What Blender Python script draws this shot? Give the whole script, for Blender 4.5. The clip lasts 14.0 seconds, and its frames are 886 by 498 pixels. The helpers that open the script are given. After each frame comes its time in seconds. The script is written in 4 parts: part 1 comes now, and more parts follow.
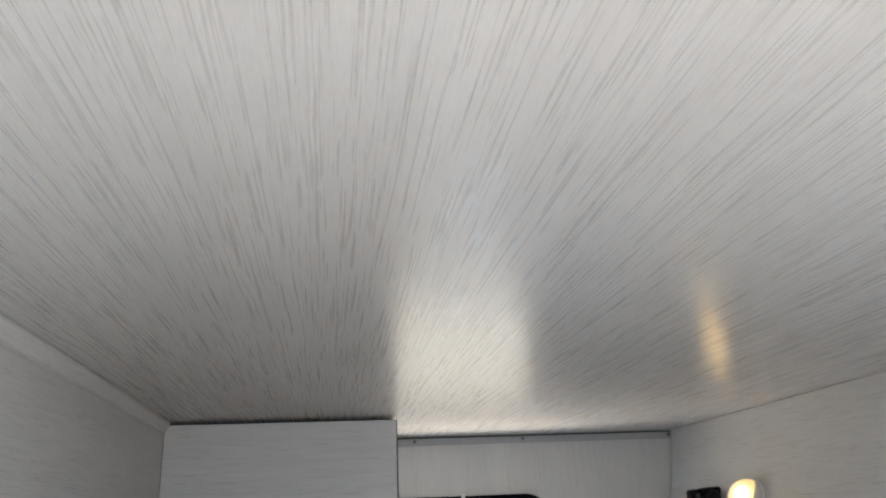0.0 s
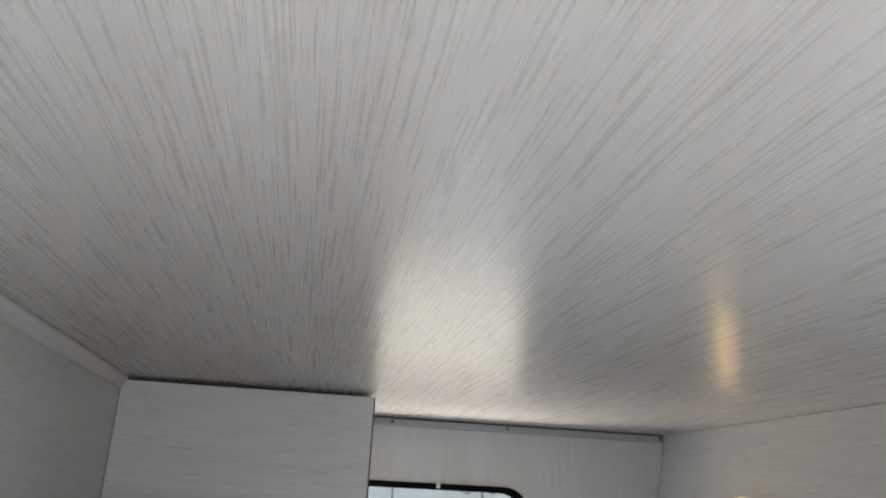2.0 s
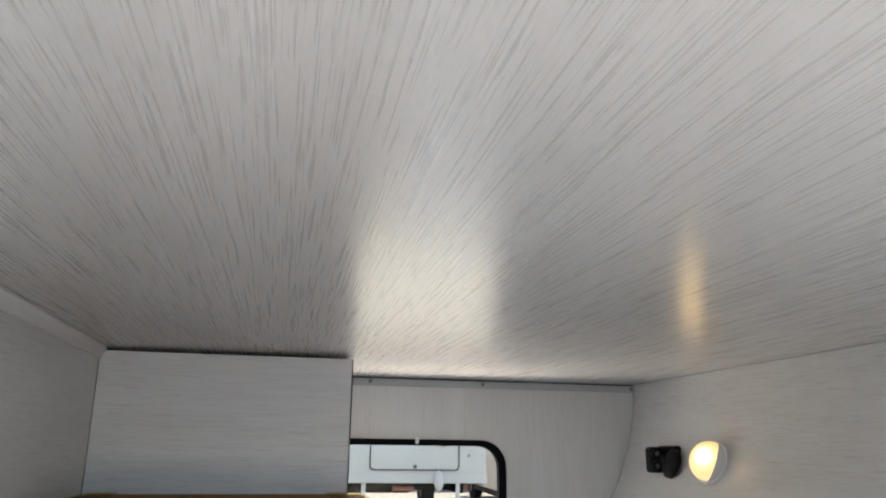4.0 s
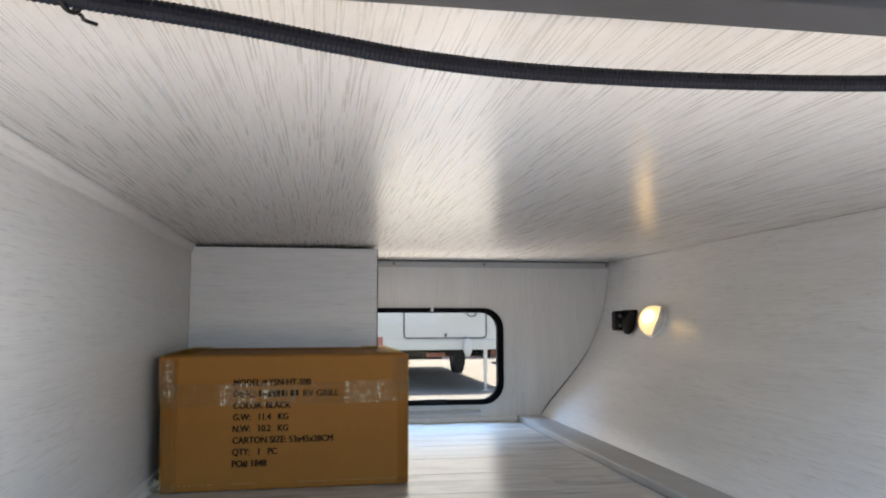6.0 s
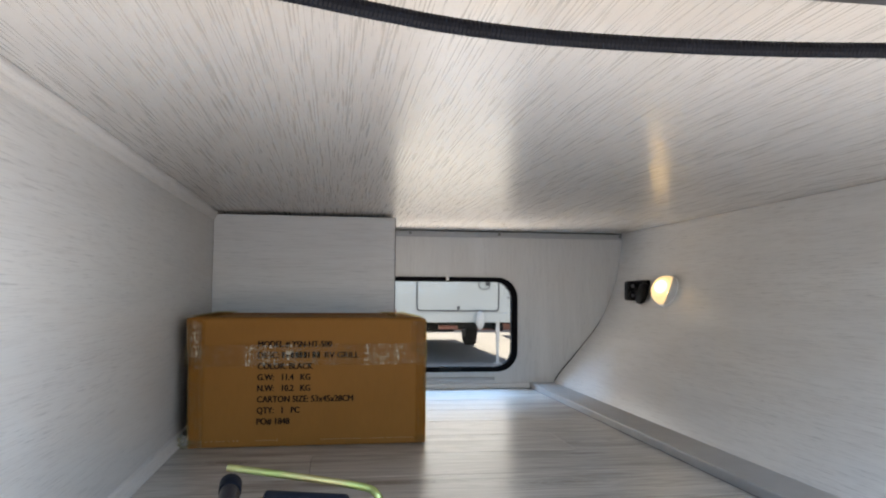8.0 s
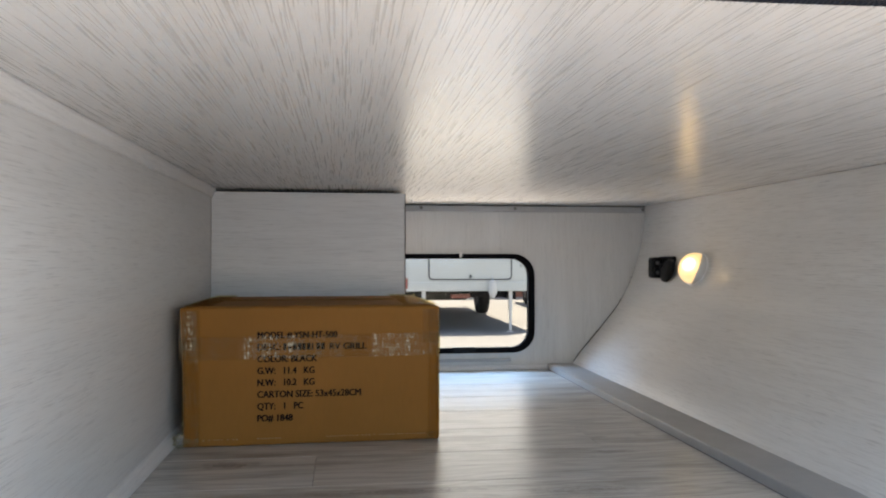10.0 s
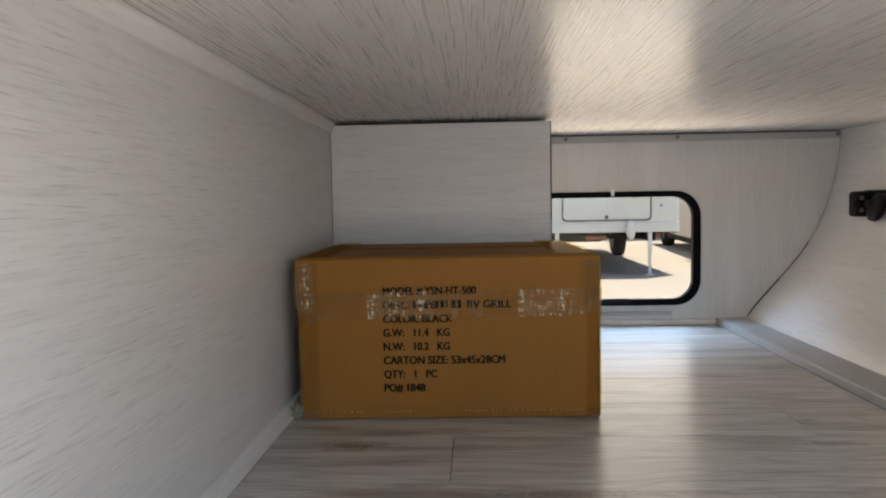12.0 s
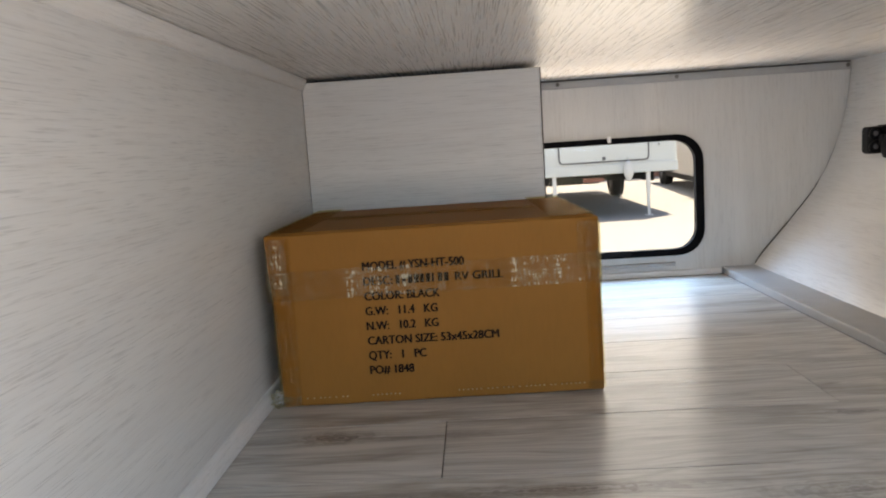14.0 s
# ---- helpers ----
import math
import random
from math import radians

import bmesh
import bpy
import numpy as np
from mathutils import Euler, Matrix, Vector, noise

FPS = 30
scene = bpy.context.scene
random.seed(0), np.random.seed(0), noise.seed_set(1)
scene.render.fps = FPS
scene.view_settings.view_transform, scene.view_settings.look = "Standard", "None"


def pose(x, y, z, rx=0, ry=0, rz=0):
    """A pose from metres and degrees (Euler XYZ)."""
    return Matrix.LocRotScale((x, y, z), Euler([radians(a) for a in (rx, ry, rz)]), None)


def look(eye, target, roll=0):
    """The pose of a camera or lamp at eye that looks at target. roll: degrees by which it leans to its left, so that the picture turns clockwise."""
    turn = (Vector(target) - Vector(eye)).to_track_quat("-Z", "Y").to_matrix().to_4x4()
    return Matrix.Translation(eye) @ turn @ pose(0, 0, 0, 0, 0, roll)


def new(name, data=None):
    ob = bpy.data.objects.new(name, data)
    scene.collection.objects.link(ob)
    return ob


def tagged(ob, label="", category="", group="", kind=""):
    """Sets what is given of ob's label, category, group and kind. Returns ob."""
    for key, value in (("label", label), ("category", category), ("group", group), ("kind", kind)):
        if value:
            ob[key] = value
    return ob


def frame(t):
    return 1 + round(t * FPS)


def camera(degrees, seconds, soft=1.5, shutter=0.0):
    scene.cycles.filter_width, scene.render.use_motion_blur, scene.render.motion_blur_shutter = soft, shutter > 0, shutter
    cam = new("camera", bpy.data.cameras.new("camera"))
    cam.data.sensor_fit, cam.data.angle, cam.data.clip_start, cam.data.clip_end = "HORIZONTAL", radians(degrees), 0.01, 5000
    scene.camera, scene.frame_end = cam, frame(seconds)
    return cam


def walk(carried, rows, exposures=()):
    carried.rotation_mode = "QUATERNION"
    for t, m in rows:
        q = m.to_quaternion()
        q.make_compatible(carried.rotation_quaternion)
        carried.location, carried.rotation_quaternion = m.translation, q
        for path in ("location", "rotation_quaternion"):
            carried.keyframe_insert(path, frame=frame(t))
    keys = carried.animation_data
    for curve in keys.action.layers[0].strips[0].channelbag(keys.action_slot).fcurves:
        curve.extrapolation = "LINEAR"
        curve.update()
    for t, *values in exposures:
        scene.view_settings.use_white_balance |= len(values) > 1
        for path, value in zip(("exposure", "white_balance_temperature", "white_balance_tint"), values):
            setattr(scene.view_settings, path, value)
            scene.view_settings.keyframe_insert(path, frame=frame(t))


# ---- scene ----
cam = camera(61.5, 14.0, soft=2.0)
PATH = [
    (0, (0.345, -1.295, 0.343), (0.64, 0.562, 1.024), -2.6),
    (0.5, (0.362, -1.285, 0.339), (0.645, 0.533, 1.123), -3.7),
    (1, (0.384, -1.253, 0.342), (0.7, 0.595, 1.04), -3.7),
    (1.5, (0.367, -1.208, 0.354), (0.68, 0.667, 0.976), -1.1),
    (2, (0.364, -1.15, 0.374), (0.67, 0.724, 1.0), 3.0),
    (2.2, (0.368, -1.137, 0.378), (0.67, 0.743, 0.991), 4.1),
    (4.3, (0.347, -1.196, 0.378), (0.792, 0.698, 0.845), -0.7),
    (4.5, (0.336, -1.244, 0.374), (0.832, 0.659, 0.736), -1.1),
    (5, (0.342, -1.41, 0.4), (0.847, 0.515, 0.604), -2.0),
    (5.5, (0.373, -1.557, 0.414), (0.777, 0.392, 0.611), -1.3),
    (6, (0.336, -1.676, 0.361), (0.659, 0.288, 0.55), -0.1),
    (6.5, (0.297, -1.733, 0.321), (0.582, 0.24, 0.478), 0.3),
    (7, (0.314, -1.748, 0.341), (0.593, 0.228, 0.48), 0.3),
    (7.5, (0.325, -1.729, 0.341), (0.612, 0.245, 0.474), 0.3),
    (8, (0.318, -1.716, 0.342), (0.609, 0.26, 0.462), 0.4),
    (8.2, (0.31, -1.713, 0.338), (0.603, 0.262, 0.459), 0.3),
    (10.3, (0.347, -1.572, 0.385), (0.589, 0.413, 0.36), -0.2),
    (10.5, (0.36, -1.583, 0.384), (0.553, 0.404, 0.271), -0.8),
    (11, (0.369, -1.65, 0.414), (0.439, 0.319, 0.071), -1.9),
    (11.5, (0.363, -1.554, 0.4), (0.36, 0.425, 0.112), -2.3),
    (12, (0.318, -1.291, 0.379), (0.231, 0.704, 0.255), -1.0),
    (12.5, (0.298, -1.16, 0.364), (0.2, 0.834, 0.252), 0.2),
    (13, (0.282, -1.116, 0.348), (0.171, 0.873, 0.176), -0.3),
    (13.5, (0.291, -1.127, 0.344), (0.168, 0.856, 0.118), -1.4),
    (14, (0.339, -1.174, 0.402), (0.249, 0.807, 0.139), -3.8),
]
EXPOSURES = [(0, 1.34, 7350, 12), (0.5, 1.23, 7380, 12), (1, 1.14, 7350, 12), (1.5, 1.26, 7350, 13), (2, 1.28, 7320, 12), (4.4, 1.41, 7550, 13), (5, 1.43, 7720, 15), (5.5, 1.46, 7550, 15), (6.2, 1.45, 7500, 15), (8, 1.39, 7580, 15), (10.4, 1.39, 7800, 15), (11, 1.49, 8280, 17), (11.5, 1.48, 8500, 17), (12, 1.33, 8430, 17), (12.5, 1.43, 8350, 17), (13.5, 1.70, 8280, 17), (14, 1.74, 8300, 17)]
walk(cam, [(t, look(eye, target, roll)) for t, eye, target, roll in PATH], EXPOSURES)

# ---- world, sun, exposure ----
world = bpy.data.worlds.new("sky")
scene.world = world
world.use_nodes = True
wn = world.node_tree.nodes
sky = wn.new("ShaderNodeTexSky")
sky.sky_type = 'NISHITA'
sky.sun_disc = False
sky.sun_elevation = radians(76)
sky.sun_rotation = radians(47)
wn["Background"].inputs["Strength"].default_value = 0.15
world.node_tree.links.new(sky.outputs[0], wn["Background"].inputs["Color"])

sun_data = bpy.data.lights.new("sun", 'SUN')
sun_data.energy = 5.0
sun_data.angle = radians(0.5)
sun_data.color = (1.0, 0.95, 0.88)
sun = new("sun", sun_data)
sun.matrix_world = look((2.6, 2.4, 14.0), (0, 0, 0))

# added lamps for hatch daylight: blue as sky above, warm as sunlit ground below
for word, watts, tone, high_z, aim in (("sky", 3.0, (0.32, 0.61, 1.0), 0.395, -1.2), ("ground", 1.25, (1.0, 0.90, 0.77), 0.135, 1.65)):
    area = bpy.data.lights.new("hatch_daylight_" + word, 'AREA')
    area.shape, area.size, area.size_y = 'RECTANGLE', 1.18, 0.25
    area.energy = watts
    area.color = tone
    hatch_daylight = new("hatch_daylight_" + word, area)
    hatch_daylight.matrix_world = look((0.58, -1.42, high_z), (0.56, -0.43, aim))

# added lamp outside, above view, for the sky's light through the end window
high = bpy.data.lights.new("window_sky_fill", 'AREA')
high.shape, high.size, high.size_y = 'RECTANGLE', 1.3, 0.80
high.energy = 43.0
high.color = (0.22, 0.52, 1.0)
window_sky_fill = new("window_sky_fill", high)
window_sky_fill.matrix_world = look((0.66, 1.47, 1.05), (0.70, 0.85, 0.05))

# added lamp below the window for daylight thrown up from the sunlit ground
low = bpy.data.lights.new("ground_fill", 'AREA')
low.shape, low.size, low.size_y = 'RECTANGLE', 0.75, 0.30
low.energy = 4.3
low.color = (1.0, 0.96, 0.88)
ground_fill = new("ground_fill", low)
ground_fill.matrix_world = look((0.66, 1.30, -0.20), (0.68, 0.70, 0.574))

# added lamp in the window opening, to brighten reflections of yard and sky
level = bpy.data.lights.new("window_fill", 'AREA')
level.shape, level.size, level.size_y = 'RECTANGLE', 0.47, 0.30
level.energy = 0.52
level.color = (1.0, 0.98, 0.94)
window_fill = new("window_fill", level)
window_fill.matrix_world = look((0.735, 0.990, 0.232), (0.735, 0.0, 0.232))


# ---- materials ----
def shader(name):
    m = bpy.data.materials.new(name)
    m.use_nodes = True
    nt = m.node_tree
    return m, nt, nt.nodes["Principled BSDF"]


def node(nt, kind, **settings):
    n = nt.nodes.new(kind)
    for k, v in settings.items():
        n.inputs[k.replace("_", " ")].default_value = v
    return n


def coords(nt, scale, shift=False):
    """Object coordinates in metres, stretched; shift: moved by a random amount for each object."""
    tc = nt.nodes.new("ShaderNodeTexCoord")
    mp = nt.nodes.new("ShaderNodeMapping")
    mp.inputs["Scale"].default_value = scale
    nt.links.new(tc.outputs["Object"], mp.inputs["Vector"])
    if shift:
        info = nt.nodes.new("ShaderNodeObjectInfo")
        mul = nt.nodes.new("ShaderNodeMath")
        mul.operation = 'MULTIPLY'
        mul.inputs[1].default_value = 37.0
        nt.links.new(info.outputs["Random"], mul.inputs[0])
        com = nt.nodes.new("ShaderNodeCombineXYZ")
        for i in range(3):
            nt.links.new(mul.outputs[0], com.inputs[i])
        nt.links.new(com.outputs[0], mp.inputs["Location"])
    return mp.outputs[0]


def noise_fac(nt, vec, scale=1.0, detail=3.0, rough=0.55, lo=0.0, hi=1.0):
    n = node(nt, "ShaderNodeTexNoise", Scale=scale, Detail=detail, Roughness=rough)
    nt.links.new(vec, n.inputs["Vector"])
    r = nt.nodes.new("ShaderNodeMapRange")
    r.inputs["From Min"].default_value = lo
    r.inputs["From Max"].default_value = hi
    nt.links.new(n.outputs["Fac"], r.inputs["Value"])
    return r.outputs[0]


def mixed(nt, fac, a, b, amount=1.0):
    """Colour a where fac is 0, b where it is 1 (times amount)."""
    m = nt.nodes.new("ShaderNodeMix")
    m.data_type = 'RGBA'
    if amount != 1.0:
        k = nt.nodes.new("ShaderNodeMath")
        k.operation = 'MULTIPLY'
        k.inputs[1].default_value = amount
        nt.links.new(fac, k.inputs[0])
        fac = k.outputs[0]
    nt.links.new(fac, m.inputs[0])
    for sock, c in ((m.inputs[6], a), (m.inputs[7], b)):
        if isinstance(c, tuple):
            sock.default_value = (*c, 1)
        else:
            nt.links.new(c, sock)
    return m.outputs[2]


def bumped(nt, bsdf, fac, strength, distance):
    b = node(nt, "ShaderNodeBump", Strength=strength, Distance=distance)
    nt.links.new(fac, b.inputs["Height"])
    nt.links.new(b.outputs[0], bsdf.inputs["Normal"])


def plain(name, colour, rough=0.5, metal=0.0, vary=0.12, scale=30.0, relief=0.0, spec=0.5):
    m, nt, b = shader(name)
    v = coords(nt, (1, 1, 1))
    f = noise_fac(nt, v, scale, 4, 0.6, 0.3, 0.7)
    dark = tuple(c * (1 - vary) for c in colour)
    lite = tuple(min(1, c * (1 + vary)) for c in colour)
    nt.links.new(mixed(nt, f, dark, lite), b.inputs["Base Color"])
    b.inputs["Roughness"].default_value = rough
    b.inputs["Metallic"].default_value = metal
    b.inputs["Specular IOR Level"].default_value = spec
    if relief:
        bumped(nt, b, noise_fac(nt, v, scale * 6, 3, 0.6, 0.2, 0.8), 0.5, relief)
    return m


def streaked(name, along, base=(0.66, 0.64, 0.615), dark=(0.33, 0.31, 0.30), rough=0.30, gain=0.55, fine=330.0, length=9.0, relief=0.00012, spec=0.5, pores=5.0, emboss=0.25, fibres=0.0, bands=0.5):
    """Printed panel with short wood-like dashes that run along one axis."""
    m, nt, b = shader(name)
    i = "xyz".index(along)

    def sc(across, run):
        s = [across] * 3
        s[i] = run
        return tuple(s)

    v1, v2, v3 = coords(nt, sc(fine, length)), coords(nt, sc(fine * 0.3, length * 0.45)), coords(nt, sc(14, 1.2))
    dash = noise_fac(nt, v1, 1.0, 2.0, 0.5, 0.50, 0.68)
    pore = noise_fac(nt, coords(nt, sc(fine * 1.1, length * pores)), 1.0, 2.0, 0.6, 0.36, 0.58)
    band = noise_fac(nt, v2, 1.0, 3.0, 0.6, 0.50, 0.80)
    where = noise_fac(nt, coords(nt, sc(9, 2.2)), 1.0, 2.0, 0.5, 0.15, 0.55)
    first = nt.nodes.new("ShaderNodeMath")
    first.operation = 'MULTIPLY'
    nt.links.new(dash, first.inputs[0])
    nt.links.new(pore, first.inputs[1])
    both = nt.nodes.new("ShaderNodeMath")
    both.operation = 'MULTIPLY'
    nt.links.new(first.outputs[0], both.inputs[0])
    nt.links.new(where, both.inputs[1])
    blot = noise_fac(nt, v3, 1.0, 3.0, 0.6, 0.3, 0.7)
    c = mixed(nt, blot, base, tuple(k * 0.9 for k in base))
    c = mixed(nt, band, c, (dark[0] * 1.25, dark[1] * 1.15, dark[2] * 1.1), gain * bands)
    if fibres:
        thread = noise_fac(nt, coords(nt, sc(fine * 1.3, length * 7.0)), 1.0, 3.0, 0.7, 0.46, 0.66)
        c = mixed(nt, thread, c, tuple(k * 0.72 for k in base), fibres)
    c = mixed(nt, both.outputs[0], c, dark, gain)
    nt.links.new(c, b.inputs["Base Color"])
    rr = nt.nodes.new("ShaderNodeMapRange")
    rr.inputs["To Min"].default_value = rough * 1.04
    rr.inputs["To Max"].default_value = rough * 0.86
    nt.links.new(dash, rr.inputs["Value"])
    nt.links.new(rr.outputs[0], b.inputs["Roughness"])
    b.inputs["Specular IOR Level"].default_value = spec
    low = noise_fac(nt, v1, 1.0, 2.0, 0.6, 0.25, 0.75)
    if relief:
        bumped(nt, b, low, emboss, relief)
    return m


def grain_coords(nt, scale, wander):
    """Object coordinates that wander across the grain, so that its lines run in waves; moved for each object."""
    base = coords(nt, (1, 1, 1), True)
    n = node(nt, "ShaderNodeTexNoise", Scale=1.0, Detail=2.0)
    stretch = nt.nodes.new("ShaderNodeVectorMath")
    stretch.operation = 'MULTIPLY'
    stretch.inputs[1].default_value = (3.2, 11.0, 11.0)
    nt.links.new(base, stretch.inputs[0])
    nt.links.new(stretch.outputs[0], n.inputs["Vector"])
    aside = nt.nodes.new("ShaderNodeVectorMath")
    aside.operation = 'MULTIPLY_ADD'
    aside.inputs[1].default_value = (0, wander, 0)
    nt.links.new(n.outputs["Color"], aside.inputs[0])
    nt.links.new(base, aside.inputs[2])
    out = nt.nodes.new("ShaderNodeVectorMath")
    out.operation = 'MULTIPLY'
    out.inputs[1].default_value = scale
    nt.links.new(aside.outputs[0], out.inputs[0])
    return out.outputs[0]


def knots(nt, places):
    """Where the printed wood shows a knot: dark in the middle, ringed, and drawn out along the grain."""
    geo = nt.nodes.new("ShaderNodeNewGeometry")
    n = node(nt, "ShaderNodeTexNoise", Scale=55.0, Detail=3.0)
    nt.links.new(geo.outputs["Position"], n.inputs["Vector"])
    total = None
    for x, y, long, wide, dark in places:
        off = nt.nodes.new("ShaderNodeVectorMath")
        off.operation = 'SUBTRACT'
        off.inputs[1].default_value = (x, y, 0)
        nt.links.new(geo.outputs["Position"], off.inputs[0])
        size = nt.nodes.new("ShaderNodeVectorMath")
        size.operation = 'DIVIDE'
        size.inputs[1].default_value = (long, wide, 1)
        nt.links.new(off.outputs[0], size.inputs[0])
        far = nt.nodes.new("ShaderNodeVectorMath")
        far.operation = 'LENGTH'
        nt.links.new(size.outputs[0], far.inputs[0])
        rough = nt.nodes.new("ShaderNodeMath")
        rough.operation = 'MULTIPLY_ADD'
        rough.inputs[1].default_value = 0.9
        nt.links.new(n.outputs["Fac"], rough.inputs[0])
        nt.links.new(far.outputs["Value"], rough.inputs[2])
        fade = nt.nodes.new("ShaderNodeMapRange")
        fade.interpolation_type = 'SMOOTHSTEP'
        fade.inputs["From Min"].default_value = 0.50
        fade.inputs["From Max"].default_value = 1.50
        fade.inputs["To Min"].default_value = dark
        fade.inputs["To Max"].default_value = 0.0
        nt.links.new(rough.outputs[0], fade.inputs["Value"])
        wave = nt.nodes.new("ShaderNodeMath")
        wave.operation = 'SINE'
        turn = nt.nodes.new("ShaderNodeMath")
        turn.operation = 'MULTIPLY'
        turn.inputs[1].default_value = 26.0
        nt.links.new(rough.outputs[0], turn.inputs[0])
        nt.links.new(turn.outputs[0], wave.inputs[0])
        ring = nt.nodes.new("ShaderNodeMath")
        ring.operation = 'MULTIPLY_ADD'
        ring.inputs[1].default_value = 0.28
        ring.inputs[2].default_value = 0.72
        nt.links.new(wave.outputs[0], ring.inputs[0])
        one = nt.nodes.new("ShaderNodeMath")
        one.operation = 'MULTIPLY'
        nt.links.new(fade.outputs[0], one.inputs[0])
        nt.links.new(ring.outputs[0], one.inputs[1])
        if total is None:
            total = one.outputs[0]
        else:
            top = nt.nodes.new("ShaderNodeMath")
            top.operation = 'MAXIMUM'
            nt.links.new(total, top.inputs[0])
            nt.links.new(one.outputs[0], top.inputs[1])
            total = top.outputs[0]
    return total


def plank_material():
    m, nt, b = shader("grey_vinyl_plank")
    g1 = noise_fac(nt, grain_coords(nt, (2.6, 62, 62), 0.06), 1.0, 6.0, 0.68, 0.34, 0.68)
    g2 = noise_fac(nt, grain_coords(nt, (7, 300, 300), 0.06), 1.0, 2.0, 0.5, 0.50, 0.74)
    g3 = noise_fac(nt, coords(nt, (3.4, 17, 17), True), 1.0, 4.0, 0.65, 0.49, 0.70)
    rings = nt.nodes.new("ShaderNodeMath")
    rings.operation = 'PINGPONG'
    rings.inputs[1].default_value = 0.045
    nt.links.new(noise_fac(nt, grain_coords(nt, (1.5, 13, 13), 0.03), 1.0, 1.0, 0.4, 0.0, 1.0), rings.inputs[0])
    line = nt.nodes.new("ShaderNodeMapRange")
    line.inputs["From Min"].default_value = 0.030
    line.inputs["From Max"].default_value = 0.045
    nt.links.new(rings.outputs[0], line.inputs["Value"])
    c = mixed(nt, g1, (0.61, 0.58, 0.535), (0.42, 0.395, 0.36))
    c = mixed(nt, line.outputs[0], c, (0.28, 0.25, 0.22), 0.46)
    c = mixed(nt, g3, c, (0.155, 0.128, 0.105), 0.80)
    c = mixed(nt, g2, c, (0.17, 0.148, 0.125), 0.55)
    c = mixed(nt, knots(nt, ((0.120, -0.150, 0.085, 0.030, 1.3), (0.02, -0.155, 0.20, 0.016, 0.7), (0.22, -0.160, 0.18, 0.014, 0.8), (0.74, -0.375, 0.15, 0.040, 0.65), (0.42, -0.345, 0.24, 0.026, 0.85), (0.86, -0.145, 0.07, 0.018, 0.9))), c, (0.12, 0.10, 0.082))
    info = nt.nodes.new("ShaderNodeObjectInfo")
    c = mixed(nt, info.outputs["Random"], c, (0.28, 0.265, 0.245), 0.30)
    nt.links.new(c, b.inputs["Base Color"])
    b.inputs["Roughness"].default_value = 0.36
    b.inputs["IOR"].default_value = 1.5
    b.inputs["Specular IOR Level"].default_value = 0.5
    b.inputs["Coat Weight"].default_value = 0.46
    b.inputs["Coat Roughness"].default_value = 0.17
    b.inputs["Coat IOR"].default_value = 1.7
    g4 = noise_fac(nt, coords(nt, (60, 380, 380), True), 1.0, 3.0, 0.6, 0.3, 0.7)
    bumped(nt, b, g4, 0.50, 0.00042)
    nt.links.new(b.inputs["Normal"].links[0].from_socket, b.inputs["Coat Normal"])
    return m


def cardboard_material():
    m, nt, b = shader("brown_cardboard")
    v = coords(nt, (1, 1, 1))
    f1 = noise_fac(nt, v, 5.0, 3, 0.6, 0.3, 0.7)
    f2 = noise_fac(nt, coords(nt, (260, 260, 40)), 1.0, 2, 0.5, 0.4, 0.75)
    f3 = noise_fac(nt, coords(nt, (160, 160, 0.6)), 1.0, 1, 0.5, 0.35, 0.65)
    c = mixed(nt, f1, (0.270, 0.113, 0.0235), (0.245, 0.102, 0.021))
    c = mixed(nt, f2, c, (0.19, 0.082, 0.018), 0.18)
    nt.links.new(c, b.inputs["Base Color"])
    b.inputs["Roughness"].default_value = 0.62
    b.inputs["Specular IOR Level"].default_value = 0.12
    bumped(nt, b, f3, 0.05, 0.0006)
    return m


def tape_material(name, white=(0.62, 0.55, 0.43), cover=0.5, lo=0.50, tick=110.0, haze=0.05, tint=(0.91, 0.87, 0.74)):
    """Clear packing tape: see-through, with highlights of short upright creases painted in whitish, in columns."""
    m, nt, b = shader(name)
    crease = noise_fac(nt, coords(nt, (540, 540, tick)), 1.0, 1, 0.5, lo, lo + 0.08)
    column = noise_fac(nt, coords(nt, (48, 48, 4)), 1.0, 2, 0.6, 0.34, 0.60)
    row = noise_fac(nt, coords(nt, (30, 30, 190)), 1.0, 2, 0.5, 0.36, 0.60)
    mul = nt.nodes.new("ShaderNodeMath")
    mul.operation = 'MULTIPLY'
    nt.links.new(crease, mul.inputs[0])
    nt.links.new(column, mul.inputs[1])
    both = nt.nodes.new("ShaderNodeMath")
    both.operation = 'MULTIPLY'
    nt.links.new(mul.outputs[0], both.inputs[0])
    nt.links.new(row, both.inputs[1])
    # pale crease highlights are put into the base colour
    b.inputs["Base Color"].default_value = (*white, 1)
    b.inputs["Roughness"].default_value = 0.22
    bumped(nt, b, crease, 0.8, 0.0015)
    clear = nt.nodes.new("ShaderNodeBsdfTransparent")
    clear.inputs["Color"].default_value = (*tint, 1)
    mix = nt.nodes.new("ShaderNodeMixShader")
    k = nt.nodes.new("ShaderNodeMapRange")
    k.inputs["To Min"].default_value = haze
    k.inputs["To Max"].default_value = cover
    nt.links.new(both.outputs[0], k.inputs["Value"])
    nt.links.new(k.outputs[0], mix.inputs[0])
    nt.links.new(clear.outputs[0], mix.inputs[1])
    nt.links.new(b.outputs[0], mix.inputs[2])
    nt.links.new(mix.outputs[0], nt.nodes["Material Output"].inputs["Surface"])
    return m


